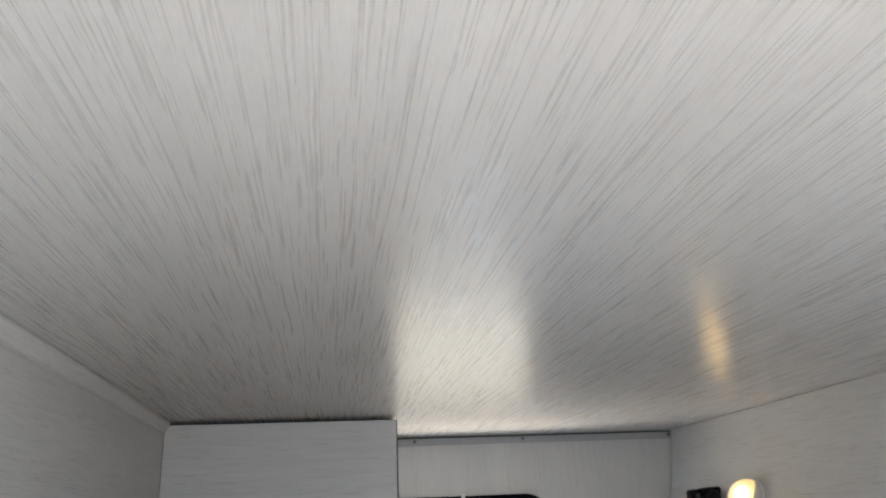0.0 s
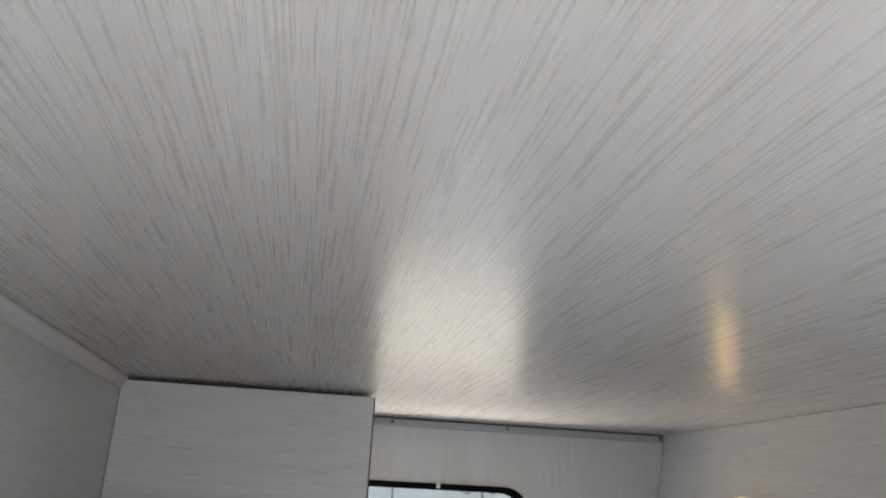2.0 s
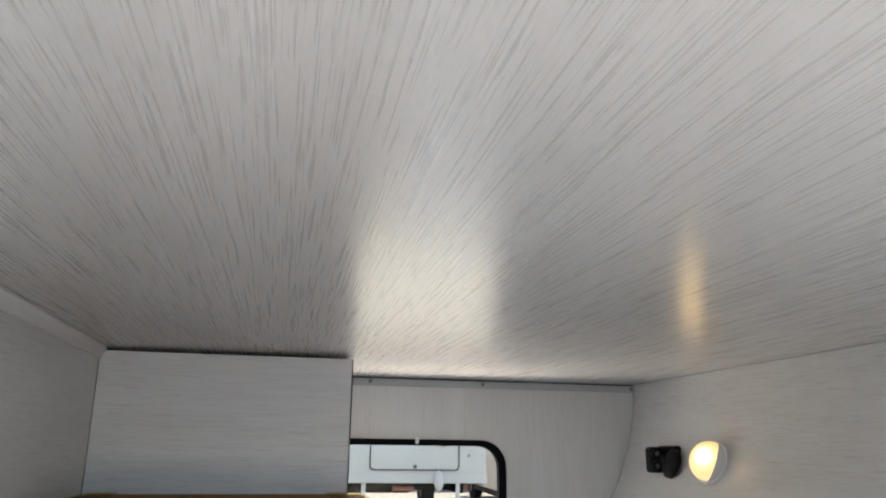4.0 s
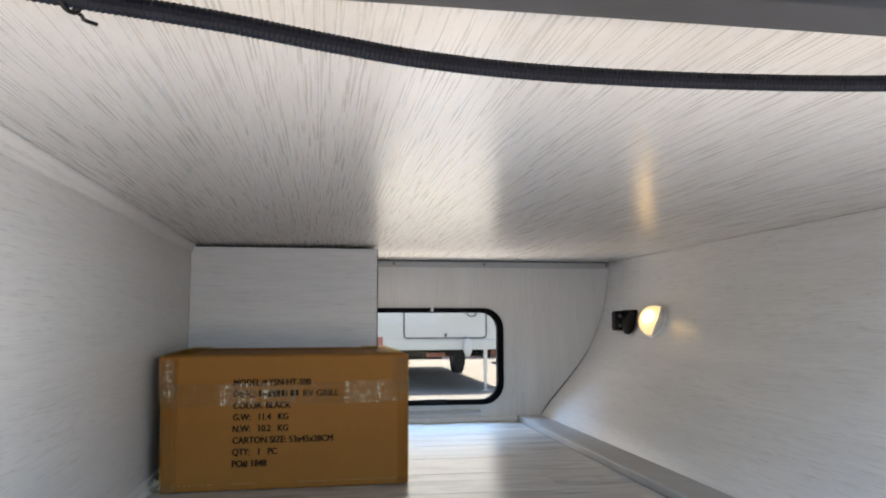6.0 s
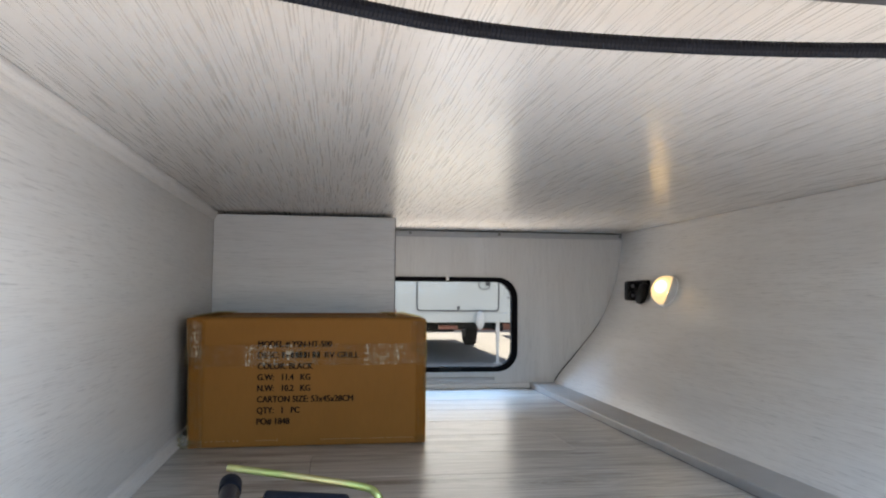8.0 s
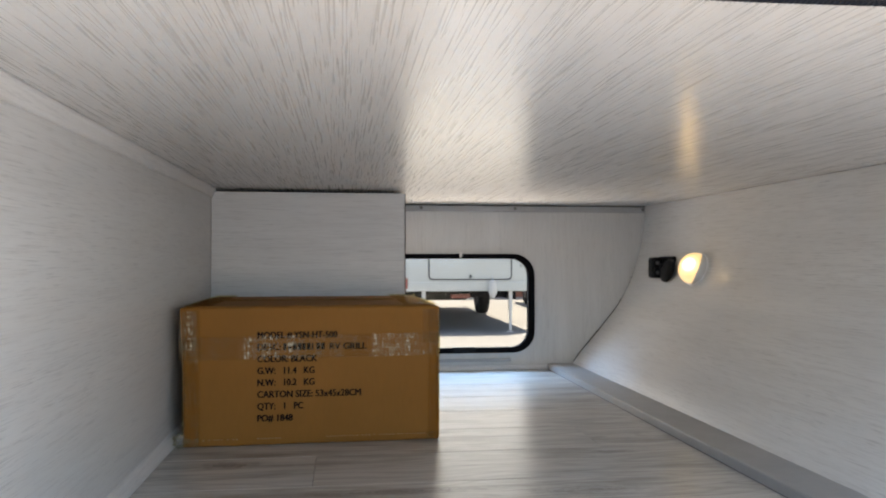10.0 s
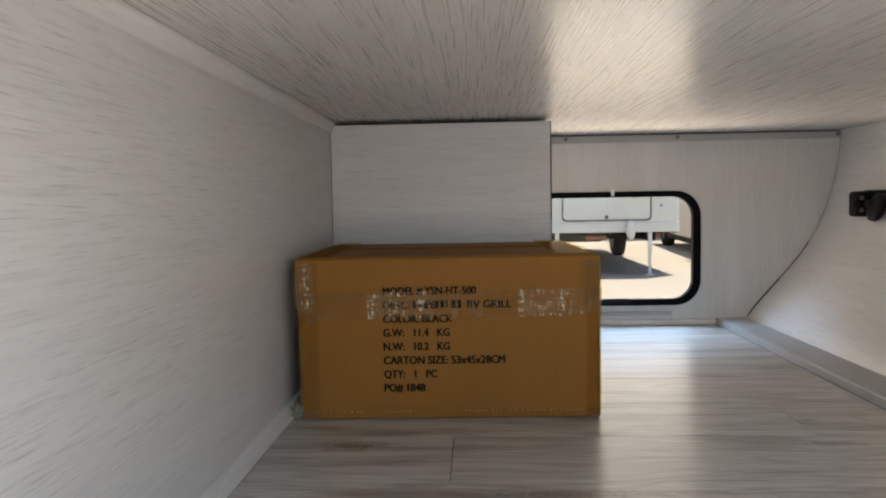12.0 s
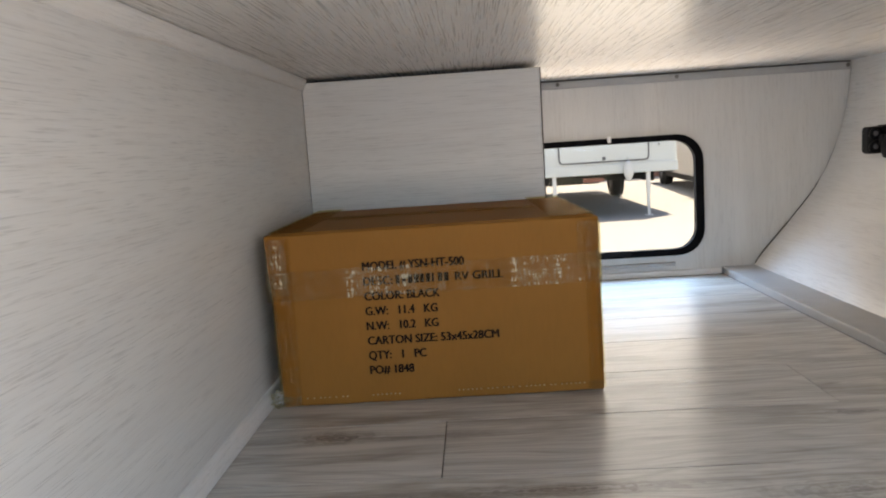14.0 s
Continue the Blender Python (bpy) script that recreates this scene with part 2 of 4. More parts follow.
def glass_material():
    m, nt, b = shader("window_glass")
    clear = nt.nodes.new("ShaderNodeBsdfTransparent")
    clear.inputs["Color"].default_value = (0.76, 0.775, 0.765, 1)
    gloss = nt.nodes.new("ShaderNodeBsdfGlossy")
    gloss.inputs["Roughness"].default_value = 0.02
    fres = nt.nodes.new("ShaderNodeFresnel")
    fres.inputs["IOR"].default_value = 1.16
    mix = nt.nodes.new("ShaderNodeMixShader")
    nt.links.new(fres.outputs[0], mix.inputs[0])
    nt.links.new(clear.outputs[0], mix.inputs[1])
    nt.links.new(gloss.outputs[0], mix.inputs[2])
    nt.links.new(mix.outputs[0], nt.nodes["Material Output"].inputs["Surface"])
    return m


def lens_material():
    """Frosted lamp lens, lit from behind by a warm bulb."""
    m, nt, b = shader("lit_lens")
    tc = nt.nodes.new("ShaderNodeTexCoord")
    ln = nt.nodes.new("ShaderNodeVectorMath")
    ln.operation = 'DISTANCE'
    ln.inputs[1].default_value = (0.002, -0.014, 0.056)
    nt.links.new(tc.outputs["Object"], ln.inputs[0])
    r = nt.nodes.new("ShaderNodeMapRange")
    r.inputs["From Min"].default_value = 0.004
    r.inputs["From Max"].default_value = 0.048
    r.inputs["To Min"].default_value = 1.0
    r.inputs["To Max"].default_value = 0.0
    nt.links.new(ln.outputs["Value"], r.inputs["Value"])
    fall = nt.nodes.new("ShaderNodeMath")
    fall.operation = 'POWER'
    fall.inputs[1].default_value = 7.0
    nt.links.new(r.outputs[0], fall.inputs[0])
    glow = nt.nodes.new("ShaderNodeMath")
    glow.operation = 'MULTIPLY_ADD'
    glow.inputs[1].default_value = LAMP
    glow.inputs[2].default_value = 0.33
    nt.links.new(fall.outputs[0], glow.inputs[0])
    nt.links.new(glow.outputs[0], b.inputs["Emission Strength"])
    b.inputs["Emission Color"].default_value = (1.0, 0.70, 0.29, 1)
    b.inputs["Base Color"].default_value = (0.8, 0.72, 0.55, 1)
    return m


def zinc_material():
    """Yellow-passivated zinc with its rainbow sheen."""
    m, nt, b = shader("yellow_zinc")
    f = noise_fac(nt, coords(nt, (7, 7, 7)), 1.0, 3, 0.6, 0.3, 0.7)
    ramp = nt.nodes.new("ShaderNodeValToRGB")
    nt.links.new(f, ramp.inputs[0])
    e = ramp.color_ramp.elements
    e[0].position, e[0].color = 0.0, (0.31, 0.185, 0.10, 1)
    e[1].position, e[1].color = 1.0, (0.38, 0.35, 0.18, 1)
    for p, c in ((0.35, (0.37, 0.34, 0.16, 1)), (0.55, (0.29, 0.36, 0.13, 1)), (0.78, (0.34, 0.23, 0.15, 1))):
        x = e.new(p)
        x.color = c
    nt.links.new(ramp.outputs[0], b.inputs["Base Color"])
    b.inputs["Metallic"].default_value = 0.9
    b.inputs["Roughness"].default_value = 0.42
    return m


def concrete_material():
    m, nt, b = shader("pale_concrete")
    f1 = noise_fac(nt, coords(nt, (1, 1, 1)), 0.35, 5, 0.6, 0.3, 0.7)
    f2 = noise_fac(nt, coords(nt, (1, 1, 1)), 14, 4, 0.7, 0.35, 0.7)
    c = mixed(nt, f1, (0.32, 0.315, 0.300), (0.28, 0.275, 0.262))
    c = mixed(nt, f2, c, (0.25, 0.243, 0.228), 0.4)
    nt.links.new(c, b.inputs["Base Color"])
    b.inputs["Roughness"].default_value = 0.85
    bumped(nt, b, f2, 0.4, 0.006)
    return m


LAMP = 20.0
M_CEIL = streaked("ceiling_panel", "y", rough=0.285, gain=0.36, fine=560, length=8.0, relief=0.00012, pores=12.0, spec=0.95, emboss=0.26, fibres=0.42, bands=0.14)
M_WALL_Y = streaked("wall_panel_lengthwise", "y", gain=0.60, fine=600, length=14, rough=0.34, pores=3.0, relief=0.0003, emboss=0.5)
M_WALL_X = streaked("wall_panel_crosswise", "x", gain=0.64, fine=560, length=11, pores=3.5, rough=0.42, relief=0.0002, emboss=0.4)
M_WALL_Z = streaked("wall_panel_upright", "z", base=(0.59, 0.57, 0.545), gain=0.40, fine=420, length=14, rough=0.42)
M_TRIM = streaked("trim_strip", "y", base=(0.70, 0.675, 0.65), gain=0.5, fine=700, length=16, rough=0.4)
M_PLANK = plank_material()
# near-black for strips that stand in for shade in gaps
M_SUB = plain("dark_gap_shade", (0.06, 0.055, 0.05), 0.9)
M_UNDER = plain("subfloor_board", (0.09, 0.083, 0.075), 0.9)
M_SILL = plain("grey_vinyl_edge", (0.33, 0.325, 0.32), 0.32, vary=0.08, scale=18, relief=0.0004)
M_STRIP = plain("grey_joint_strip", (0.36, 0.35, 0.345), 0.45, vary=0.06)
M_BLACK = plain("black_plastic", (0.005, 0.005, 0.006), 0.42, vary=0.2, relief=0.0001, spec=0.13)
M_GASKET = plain("window_gasket", (0.006, 0.006, 0.007), 0.8, vary=0.2, spec=0.03)
M_RUBBER = plain("black_rubber", (0.005, 0.007, 0.013), 0.52, vary=0.25, spec=0.13)
M_TUBE = plain("black_powder_coat", (0.005, 0.007, 0.013), 0.27, vary=0.2, scale=60, relief=0.00003, spec=0.28)
M_SCREW = plain("screw_steel", (0.18, 0.17, 0.16), 0.4, 0.9)
M_EDGE = plain("dark_panel_edge", (0.07, 0.055, 0.045), 0.8)
M_ZINC = zinc_material()
M_PLATE = plain("bright_zinc_plate", (0.52, 0.62, 0.66), 0.32, 0.9, vary=0.2, scale=60)
M_TABLE = plain("white_table_laminate", (0.80, 0.785, 0.76), 0.4, vary=0.04, scale=12)
M_CARD = cardboard_material()
M_INK = plain("black_ink", (0.020, 0.011, 0.007), 0.8, vary=0.3, scale=200, spec=0.05)
M_TAPE = tape_material("creased_clear_tape", (0.85, 0.72, 0.52), 0.75, 0.50, 85.0)
M_TAPE_MILD = tape_material("dull_clear_tape", (0.55, 0.40, 0.24), 0.42, 0.50, 85.0)
M_TAPE_FLAT = tape_material("smooth_clear_tape", (0.50, 0.36, 0.20), 0.40, 0.52, 22.0, 0.04, (0.90, 0.82, 0.60))
M_FILM = tape_material("crumpled_film", (0.7, 0.68, 0.64), 0.7, 0.46, 300.0)
M_STITCH = plain("pale_glue_dots", (0.33, 0.22, 0.11), 0.6)
M_GLASS = glass_material()
M_LENS = lens_material()
M_WHITE = plain("white_plastic", (0.72, 0.71, 0.69), 0.35, vary=0.04)
M_SHADE = plain("frosted_grey_shade", (0.58, 0.57, 0.55), 0.25, vary=0.05)
M_HEAD = plain("grey_extrusion", (0.045, 0.046, 0.052), 0.45, 0.2, vary=0.1)
M_FLANGE = plain("black_extrusion", (0.012, 0.014, 0.02), 0.38, vary=0.15)
M_TRAILER = plain("white_trailer_skin", (0.64, 0.66, 0.64), 0.35, vary=0.03, scale=3)
M_SHELL = plain("white_fibreglass", (0.70, 0.70, 0.69), 0.3, vary=0.03, scale=3)
M_ROOF = plain("grey_roof_membrane", (0.24, 0.24, 0.235), 0.7, vary=0.18, scale=4, relief=0.0006)
M_GROUND = concrete_material()
M_TYRE = plain("tyre_rubber", (0.013, 0.013, 0.013), 0.85, spec=0.2)
M_FRAME = plain("black_chassis_steel", (0.010, 0.010, 0.010), 0.7, spec=0.2)
M_SEAL = plain("grey_door_seal", (0.12, 0.12, 0.13), 0.6)
M_RED = plain("faded_red", (0.42, 0.15, 0.12), 0.5)
M_BRICK = plain("red_brick", (0.36, 0.15, 0.10), 0.85, vary=0.3, scale=8)
M_BAG = plain("white_cloth", (0.68, 0.68, 0.67), 0.7, vary=0.06, scale=20)
M_PAINT = plain("white_van_paint", (0.78, 0.77, 0.74), 0.25, vary=0.04, scale=2, spec=0.4)
M_DARKGLASS = plain("dark_glass", (0.03, 0.035, 0.04), 0.08)


# ---- mesh helpers ----
def mesh_object(name, bm, material, smooth=False):
    bmesh.ops.recalc_face_normals(bm, faces=bm.faces)
    me = bpy.data.meshes.new(name)
    bm.to_mesh(me)
    bm.free()
    me.materials.append(material)
    if smooth:
        me.shade_smooth()
        me.set_sharp_from_angle(angle=radians(40))
    return new(name, me)


def part(name, bm, material, parent, label="", smooth=False):
    ob = mesh_object(name, bm, material, smooth)
    ob.parent = parent
    return tagged(ob, label)


def structure(name, bm, material, label, category, smooth=False):
    return tagged(mesh_object(name, bm, material, smooth), label, category, kind="structure")


def thing(name, label, category, place=(0, 0, 0), turn=0.0, group=""):
    ob = new(name)
    ob.matrix_world = pose(*place, rz=turn)
    ob.empty_display_size = 0.1
    return tagged(ob, label, category, group)


def box(x0, x1, y0, y1, z0, z1, bevel=0.0, segments=2, bm=None):
    own = bmesh.new()
    bmesh.ops.create_cube(own, size=1)
    for v in own.verts:
        v.co = Vector(((x0 + x1) / 2 + v.co.x * (x1 - x0), (y0 + y1) / 2 + v.co.y * (y1 - y0), (z0 + z1) / 2 + v.co.z * (z1 - z0)))
    if bevel:
        bmesh.ops.bevel(own, geom=own.edges[:], offset=bevel, segments=segments, affect='EDGES', profile=0.5)
    return joined(bm, own)


def joined(bm, own):
    if bm is None:
        return own
    me = bpy.data.meshes.new("temp")
    own.to_mesh(me)
    own.free()
    bm.from_mesh(me)
    bpy.data.meshes.remove(me)
    return bm


def curve_points(points, steps=8):
    """Catmull-Rom through the points."""
    p = [Vector(q) for q in points]
    p = [2 * p[0] - p[1]] + p + [2 * p[-1] - p[-2]]
    out = []
    for a, b, c, d in zip(p, p[1:], p[2:], p[3:]):
        for k in range(steps):
            t = k / steps
            out.append(0.5 * (2 * b + (c - a) * t + (2 * a - 5 * b + 4 * c - d) * t * t + (3 * b - a - 3 * c + d) * t ** 3))
    out.append(p[-2])
    return out


def tube(points, radius, sides=14, bm=None, steps=8, ribs=0.0, round_end=False):
    """A tube along a smooth line; ribs: spacing of ring-shaped corrugations."""
    line = curve_points(points, steps)
    if ribs:
        lengths = [0.0]
        for a, b in zip(line, line[1:]):
            lengths.append(lengths[-1] + (b - a).length)
        count = int(lengths[-1] / (ribs / 2))
        dense, k = [], 0
        for i in range(count + 1):
            d = lengths[-1] * i / count
            while k < len(line) - 2 and lengths[k + 1] < d:
                k += 1
            u = (d - lengths[k]) / max(1e-9, lengths[k + 1] - lengths[k])
            dense.append(line[k].lerp(line[k + 1], u))
        line = dense
    own = bmesh.new()
    side = Vector((0, 0, 1))
    rings = []
    for i, q in enumerate(line):
        way = (line[min(i + 1, len(line) - 1)] - line[max(i - 1, 0)]).normalized()
        if abs(way.dot(side)) > 0.95:
            side = Vector((1, 0, 0)) if abs(way.x) < 0.8 else Vector((0, 1, 0))
        u = (side - way * side.dot(way)).normalized()
        w = way.cross(u)
        side = u
        r = radius * ((1.0 if i % 2 else 0.90) if ribs else 1.0)
        rings.append([own.verts.new(q + r * (math.cos(2 * math.pi * k / sides) * u + math.sin(2 * math.pi * k / sides) * w)) for k in range(sides)])
    for a, b in zip(rings, rings[1:]):
        for k in range(sides):
            own.faces.new((a[k], a[(k + 1) % sides], b[(k + 1) % sides], b[k]))
    own.faces.new(rings[0])
    own.faces.new(rings[-1])
    bmesh.ops.recalc_face_normals(own, faces=own.faces)
    return joined(bm, own)


def rod(a, b, radius, sides=20, bm=None, bevel=0.0):
    """A straight cylinder from a to b with softened rims."""
    a, b = Vector(a), Vector(b)
    own = bmesh.new()
    length = (b - a).length
    bmesh.ops.create_cone(own, cap_ends=True, segments=sides, radius1=radius, radius2=radius, depth=length)
    if bevel:
        rim = [e for e in own.edges if abs(e.verts[0].co.z - e.verts[1].co.z) < 1e-6]
        bmesh.ops.bevel(own, geom=rim, offset=bevel, segments=3, affect='EDGES', profile=0.5)
    turn = (b - a).to_track_quat('Z', 'Y').to_matrix().to_4x4()
    bmesh.ops.transform(own, matrix=Matrix.Translation((a + b) / 2) @ turn, verts=own.verts)
    return joined(bm, own)


def lathe(profile, centre, axis, sides=32):
    """A turned solid: profile of (along axis, radius)."""
    own = bmesh.new()
    rings = []
    for h, r in profile:
        if r < 1e-6:
            rings.append([own.verts.new((0, 0, h))])
        else:
            rings.append([own.verts.new((r * math.cos(2 * math.pi * k / sides), r * math.sin(2 * math.pi * k / sides), h)) for k in range(sides)])
    for a, b in zip(rings, rings[1:]):
        for k in range(sides):
            j = (k + 1) % sides
            if len(a) == 1:
                own.faces.new((a[0], b[j], b[k]))
            elif len(b) == 1:
                own.faces.new((a[k], a[j], b[0]))
            else:
                own.faces.new((a[k], a[j], b[j], b[k]))
    turn = Vector(axis).to_track_quat('Z', 'Y').to_matrix().to_4x4()
    bmesh.ops.transform(own, matrix=Matrix.Translation(centre) @ turn, verts=own.verts)
    return own


def round_rect(x0, x1, z0, z1, r, n=8):
    pts = []
    for cx, cz, a0 in ((x1 - r, z1 - r, 0), (x0 + r, z1 - r, 90), (x0 + r, z0 + r, 180), (x1 - r, z0 + r, 270)):
        for k in range(n + 1):
            a = radians(a0 + 90 * k / n)
            pts.append((cx + r * math.cos(a), cz + r * math.sin(a)))
    return pts


def plate(outer, inner, y0, y1, bm=None):
    """An upright plate in the x-z plane between y0 and y1; inner: an opening through it, or None."""
    own = bmesh.new()
    for loop in (outer, inner):
        if loop:
            vs = [own.verts.new((x, y0, z)) for x, z in loop]
            for a, b in zip(vs, vs[1:] + vs[:1]):
                own.edges.new((a, b))
    bmesh.ops.triangle_fill(own, use_beauty=True, use_dissolve=False, edges=own.edges[:])
    made = bmesh.ops.extrude_face_region(own, geom=own.faces[:])
    bmesh.ops.translate(own, vec=(0, y1 - y0, 0), verts=[g for g in made["geom"] if isinstance(g, bmesh.types.BMVert)])
    bmesh.ops.recalc_face_normals(own, faces=own.faces)
    return joined(bm, own)


def ring_plate(outer, inner, y0, y1):
    """A closed frame between two loops of the same count."""
    own = bmesh.new()
    n = len(outer)
    loops = [[own.verts.new((x, y, z)) for x, z in loop] for loop, y in ((outer, y0), (inner, y0), (inner, y1), (outer, y1))]
    for a, b in zip(loops, loops[1:] + loops[:1]):
        for k in range(n):
            own.faces.new((a[k], a[(k + 1) % n], b[(k + 1) % n], b[k]))
    return own


def lettering(name, body, x, z, width, height, y, parent, bold=0.0008):
    """Printed words in the x-z plane, left edge x, baseline z."""
    cu = bpy.data.curves.new(name, 'FONT')
    cu.body, cu.size, cu.extrude, cu.resolution_u = body, 1.0, 0.0, 3
    ob = new(name, cu)
    bpy.context.view_layer.update()
    me = bpy.data.meshes.new_from_object(ob.evaluated_get(bpy.context.evaluated_depsgraph_get()))
    bpy.data.objects.remove(ob)
    bpy.data.curves.remove(cu)
    xs = [v.co.x for v in me.vertices]
    x0, x1 = min(xs), max(xs)
    for v in me.vertices:
        v.co = Vector((x + (v.co.x - x0) / (x1 - x0) * width, y, z + v.co.y / 0.73 * height))
    # heavier strokes: the same shapes again, a little to either side
    thick = bmesh.new()
    for k, (dx, dz) in enumerate(((0, 0), (-bold, 0), (bold, 0), (0, bold * 0.6))):
        n = len(thick.verts)
        thick.from_mesh(me)
        thick.verts.ensure_lookup_table()
        for v in thick.verts[n:]:
            v.co += Vector((dx, -0.00006 * k, dz))
    thick.to_mesh(me)
    thick.free()
    me.materials.clear()
    me.materials.append(M_INK)
    ob = new(name, me)
    ob.parent = parent
    return ob


# ---- the compartment: dimensions ----
XL, XR = -0.022, 1.40        # side walls
YB, YF = 0.965, -1.325       # back wall, hatch wall (inner faces)
ZC = 0.574                   # ceiling
GROUND = -0.746
ROOF = 0.68

bm = box(-0.10, 1.50, YF, YB, -0.05, -0.006)
floor = structure("floor", bm, M_UNDER, "grey wood-look vinyl plank floor of a storage compartment", "floor")

structure("ceiling", box(-0.10, 1.50, YF, YB, ZC, ZC + 0.03), M_CEIL, "glossy whitewashed wood-look ceiling panel with fine streaks", "ceiling")
structure("wall_left", box(XL - 0.03, XL, YF, YB, -0.006, ZC - 0.001), M_WALL_Y, "whitewashed wood-look side wall panel with fine lengthwise streaks", "wall")

# right wall: curves inwards towards the floor
profile = ((1.122, 0.012), (1.150, 0.052), (1.196, 0.105), (1.243, 0.160), (1.288, 0.216), (1.324, 0.275), (1.352, 0.340), (1.374, 0.410), (1.388, 0.485), (1.395, 0.545), (1.397, ZC - 0.001))
smooth_profile = curve_points([(x, 0, z) for x, z in profile], 5)
bm = bmesh.new()
inner = [[bm.verts.new((p.x, y, p.z)) for p in smooth_profile] for y in (YF, YB - 0.005)]
outer = [[bm.verts.new((p.x + 0.025, y, p.z - 0.006)) for p in smooth_profile] for y in (YF, YB - 0.005)]
for a, b in ((inner[0], inner[1]), (outer[1], outer[0]), (inner[1], outer[1]), (outer[0], inner[0])):
    for k in range(len(smooth_profile) - 1):
        bm.faces.new((a[k], a[k + 1], b[k + 1], b[k]))
for k in (0, -1):
    bm.faces.new((inner[0][k], inner[1][k], outer[1][k], outer[0][k]))
structure("wall_right", bm, M_WALL_Y, "whitewashed wood-look side wall curving in towards the floor", "wall", True)

# floor edging along the curved wall
structure("trim_floor_edge", box(1.038, 1.135, YF, YB, -0.006, 0.020, 0.003), M_SILL, "flat grey edging board along the curved wall", "trim")
# grey strip in place of the shadow line under the board
structure("trim_edge_shadow", box(1.0364, 1.0379, YF, YB, 0.0002, 0.0012), M_SEAL, "painted shadow line under the edging board", "trim")
# mouldings on the side wall: a shallow ogee with a rounded nose
def moulding(name, label, category, z0, up):
    own = bmesh.new()
    shape = ((0.0, 0.0), (0.0125, 0.0), (0.0130, 0.004), (0.0105, 0.009), (0.0075, 0.0125), (0.0068, 0.0165), (0.0055, 0.021), (0.0030, 0.0235), (0.0, 0.024))
    ends = [[own.verts.new((XL + x, y, z0 + up * z)) for x, z in shape] for y in (YF, 0.4725)]
    for k in range(len(shape)):
        j = (k + 1) % len(shape)
        own.faces.new((ends[0][k], ends[0][j], ends[1][j], ends[1][k]))
    for e in ends:
        own.faces.new(e)
    return structure(name, own, M_TRIM, label, category, True)


moulding("trim_top", "narrow whitewashed moulding under the ceiling", "trim", ZC - 0.0008, -1)
moulding("baseboard", "narrow whitewashed moulding along the floor", "baseboard", 0.0008, 1)

# boxed-in corner at the back
structure("wall_bulkhead", box(XL + 0.001, 0.497, 0.473, YB - 0.001, 0.0, 0.5655, 0.0015), M_WALL_X, "whitewashed boxed-in corner bulkhead with a dark gap above", "bulkhead")

# back wall with its window opening
WX0, WX1, WZ0, WZ1 = 0.36, 0.990, 0.060, 0.403
wall_back = structure("wall_back", plate(((-2.6, GROUND), (1.62, GROUND), (1.62, ROOF), (-2.6, ROOF)), round_rect(WX0 + 0.012, WX1 - 0.012, WZ0 + 0.012, WZ1 - 0.012, 0.065), YB, YB + 0.012),
                      M_WALL_Z, "whitewashed end wall with upright streaks and a rounded window", "wall")
window = thing("window_1", "black-framed rounded compartment window beside the bulkhead", "window", (0, YB, 0))
tagged(window, kind="structure")
part("window_frame", ring_plate(round_rect(WX0, WX1, WZ0, WZ1, 0.075), round_rect(WX0 + 0.017, WX1 - 0.023, WZ0 + 0.018, WZ1 - 0.017, 0.060), -0.008, 0.014), M_GASKET, window)
pane = part("pane", plate(round_rect(WX0 + 0.014, WX1 - 0.014, WZ0 + 0.014, WZ1 - 0.014, 0.06), None, 0.005, 0.009), M_GLASS, window)
pane.visible_shadow = False
part("latch", box(0.724, 0.734, -0.013, -0.006, WZ1 - 0.012, WZ1 + 0.006, 0.002), M_WHITE, window, "small pale latch tab")
part("catch", box(0.70, 0.78, -0.014, -0.006, WZ0 + 0.006, WZ0 + 0.022, 0.003), M_BLACK, window)
structure("trim_under_window", box(0.50, 0.905, YB - 0.010, YB, 0.030, 0.041, 0.002), M_STRIP, "narrow grey rail under the window", "trim")
structure("trim_back_floor", box(0.498, 1.037, YB - 0.008, YB, 0.0, 0.017, 0.003), M_TRIM, "low pale strip where end wall meets floor", "trim")
joint = structure("trim_back_top", box(0.498, 1.395, YB - 0.006, YB, ZC - 0.025, ZC - 0.005, 0.0015), M_STRIP, "grey joint strip with screws under the ceiling", "trim")
# dark strip put in for the shadow line under the ceiling
structure("trim_shadow_line", box(0.498, 1.395, YB - 0.003, YB, ZC - 0.005, ZC - 0.0005), M_SUB, "painted shadow line between joint strip and ceiling", "trim")
# dark tapering tubes stand in for the shade in the corner gap
gap = bmesh.new()
for radius, stretch in ((0.0044, ((1.130, 0.022), (1.150, 0.052), (1.196, 0.105), (1.222, 0.135))), (0.0032, ((1.218, 0.130), (1.243, 0.160), (1.288, 0.216), (1.306, 0.244))), (0.0018, ((1.302, 0.238), (1.324, 0.275), (1.352, 0.340), (1.366, 0.380)))):
    tube([(x + 0.002, YB - 0.004, z) for x, z in stretch], radius, 8, gap)
structure("trim_corner_shade", gap, M_SUB, "dark strip for the gap shade between curved wall and end wall", "trim")
# dark brown strip, coloured for the panel's edge band and shadow gap
structure("trim_bulkhead_edge", box(0.4972, 0.4992, 0.472, 0.480, 0.0, 0.565), M_EDGE, "dark edge strip of the bulkhead panel, its shadow gap painted in", "trim")
for x in (0.592, 0.921, 1.386):
    part("screw", lathe(((0, 0.0055), (0.0015, 0.0052), (0.0028, 0.003), (0.003, 0)), (x, YB - 0.0065, 0.561), (0, -1, 0), 14), M_SCREW, joint, "", True)

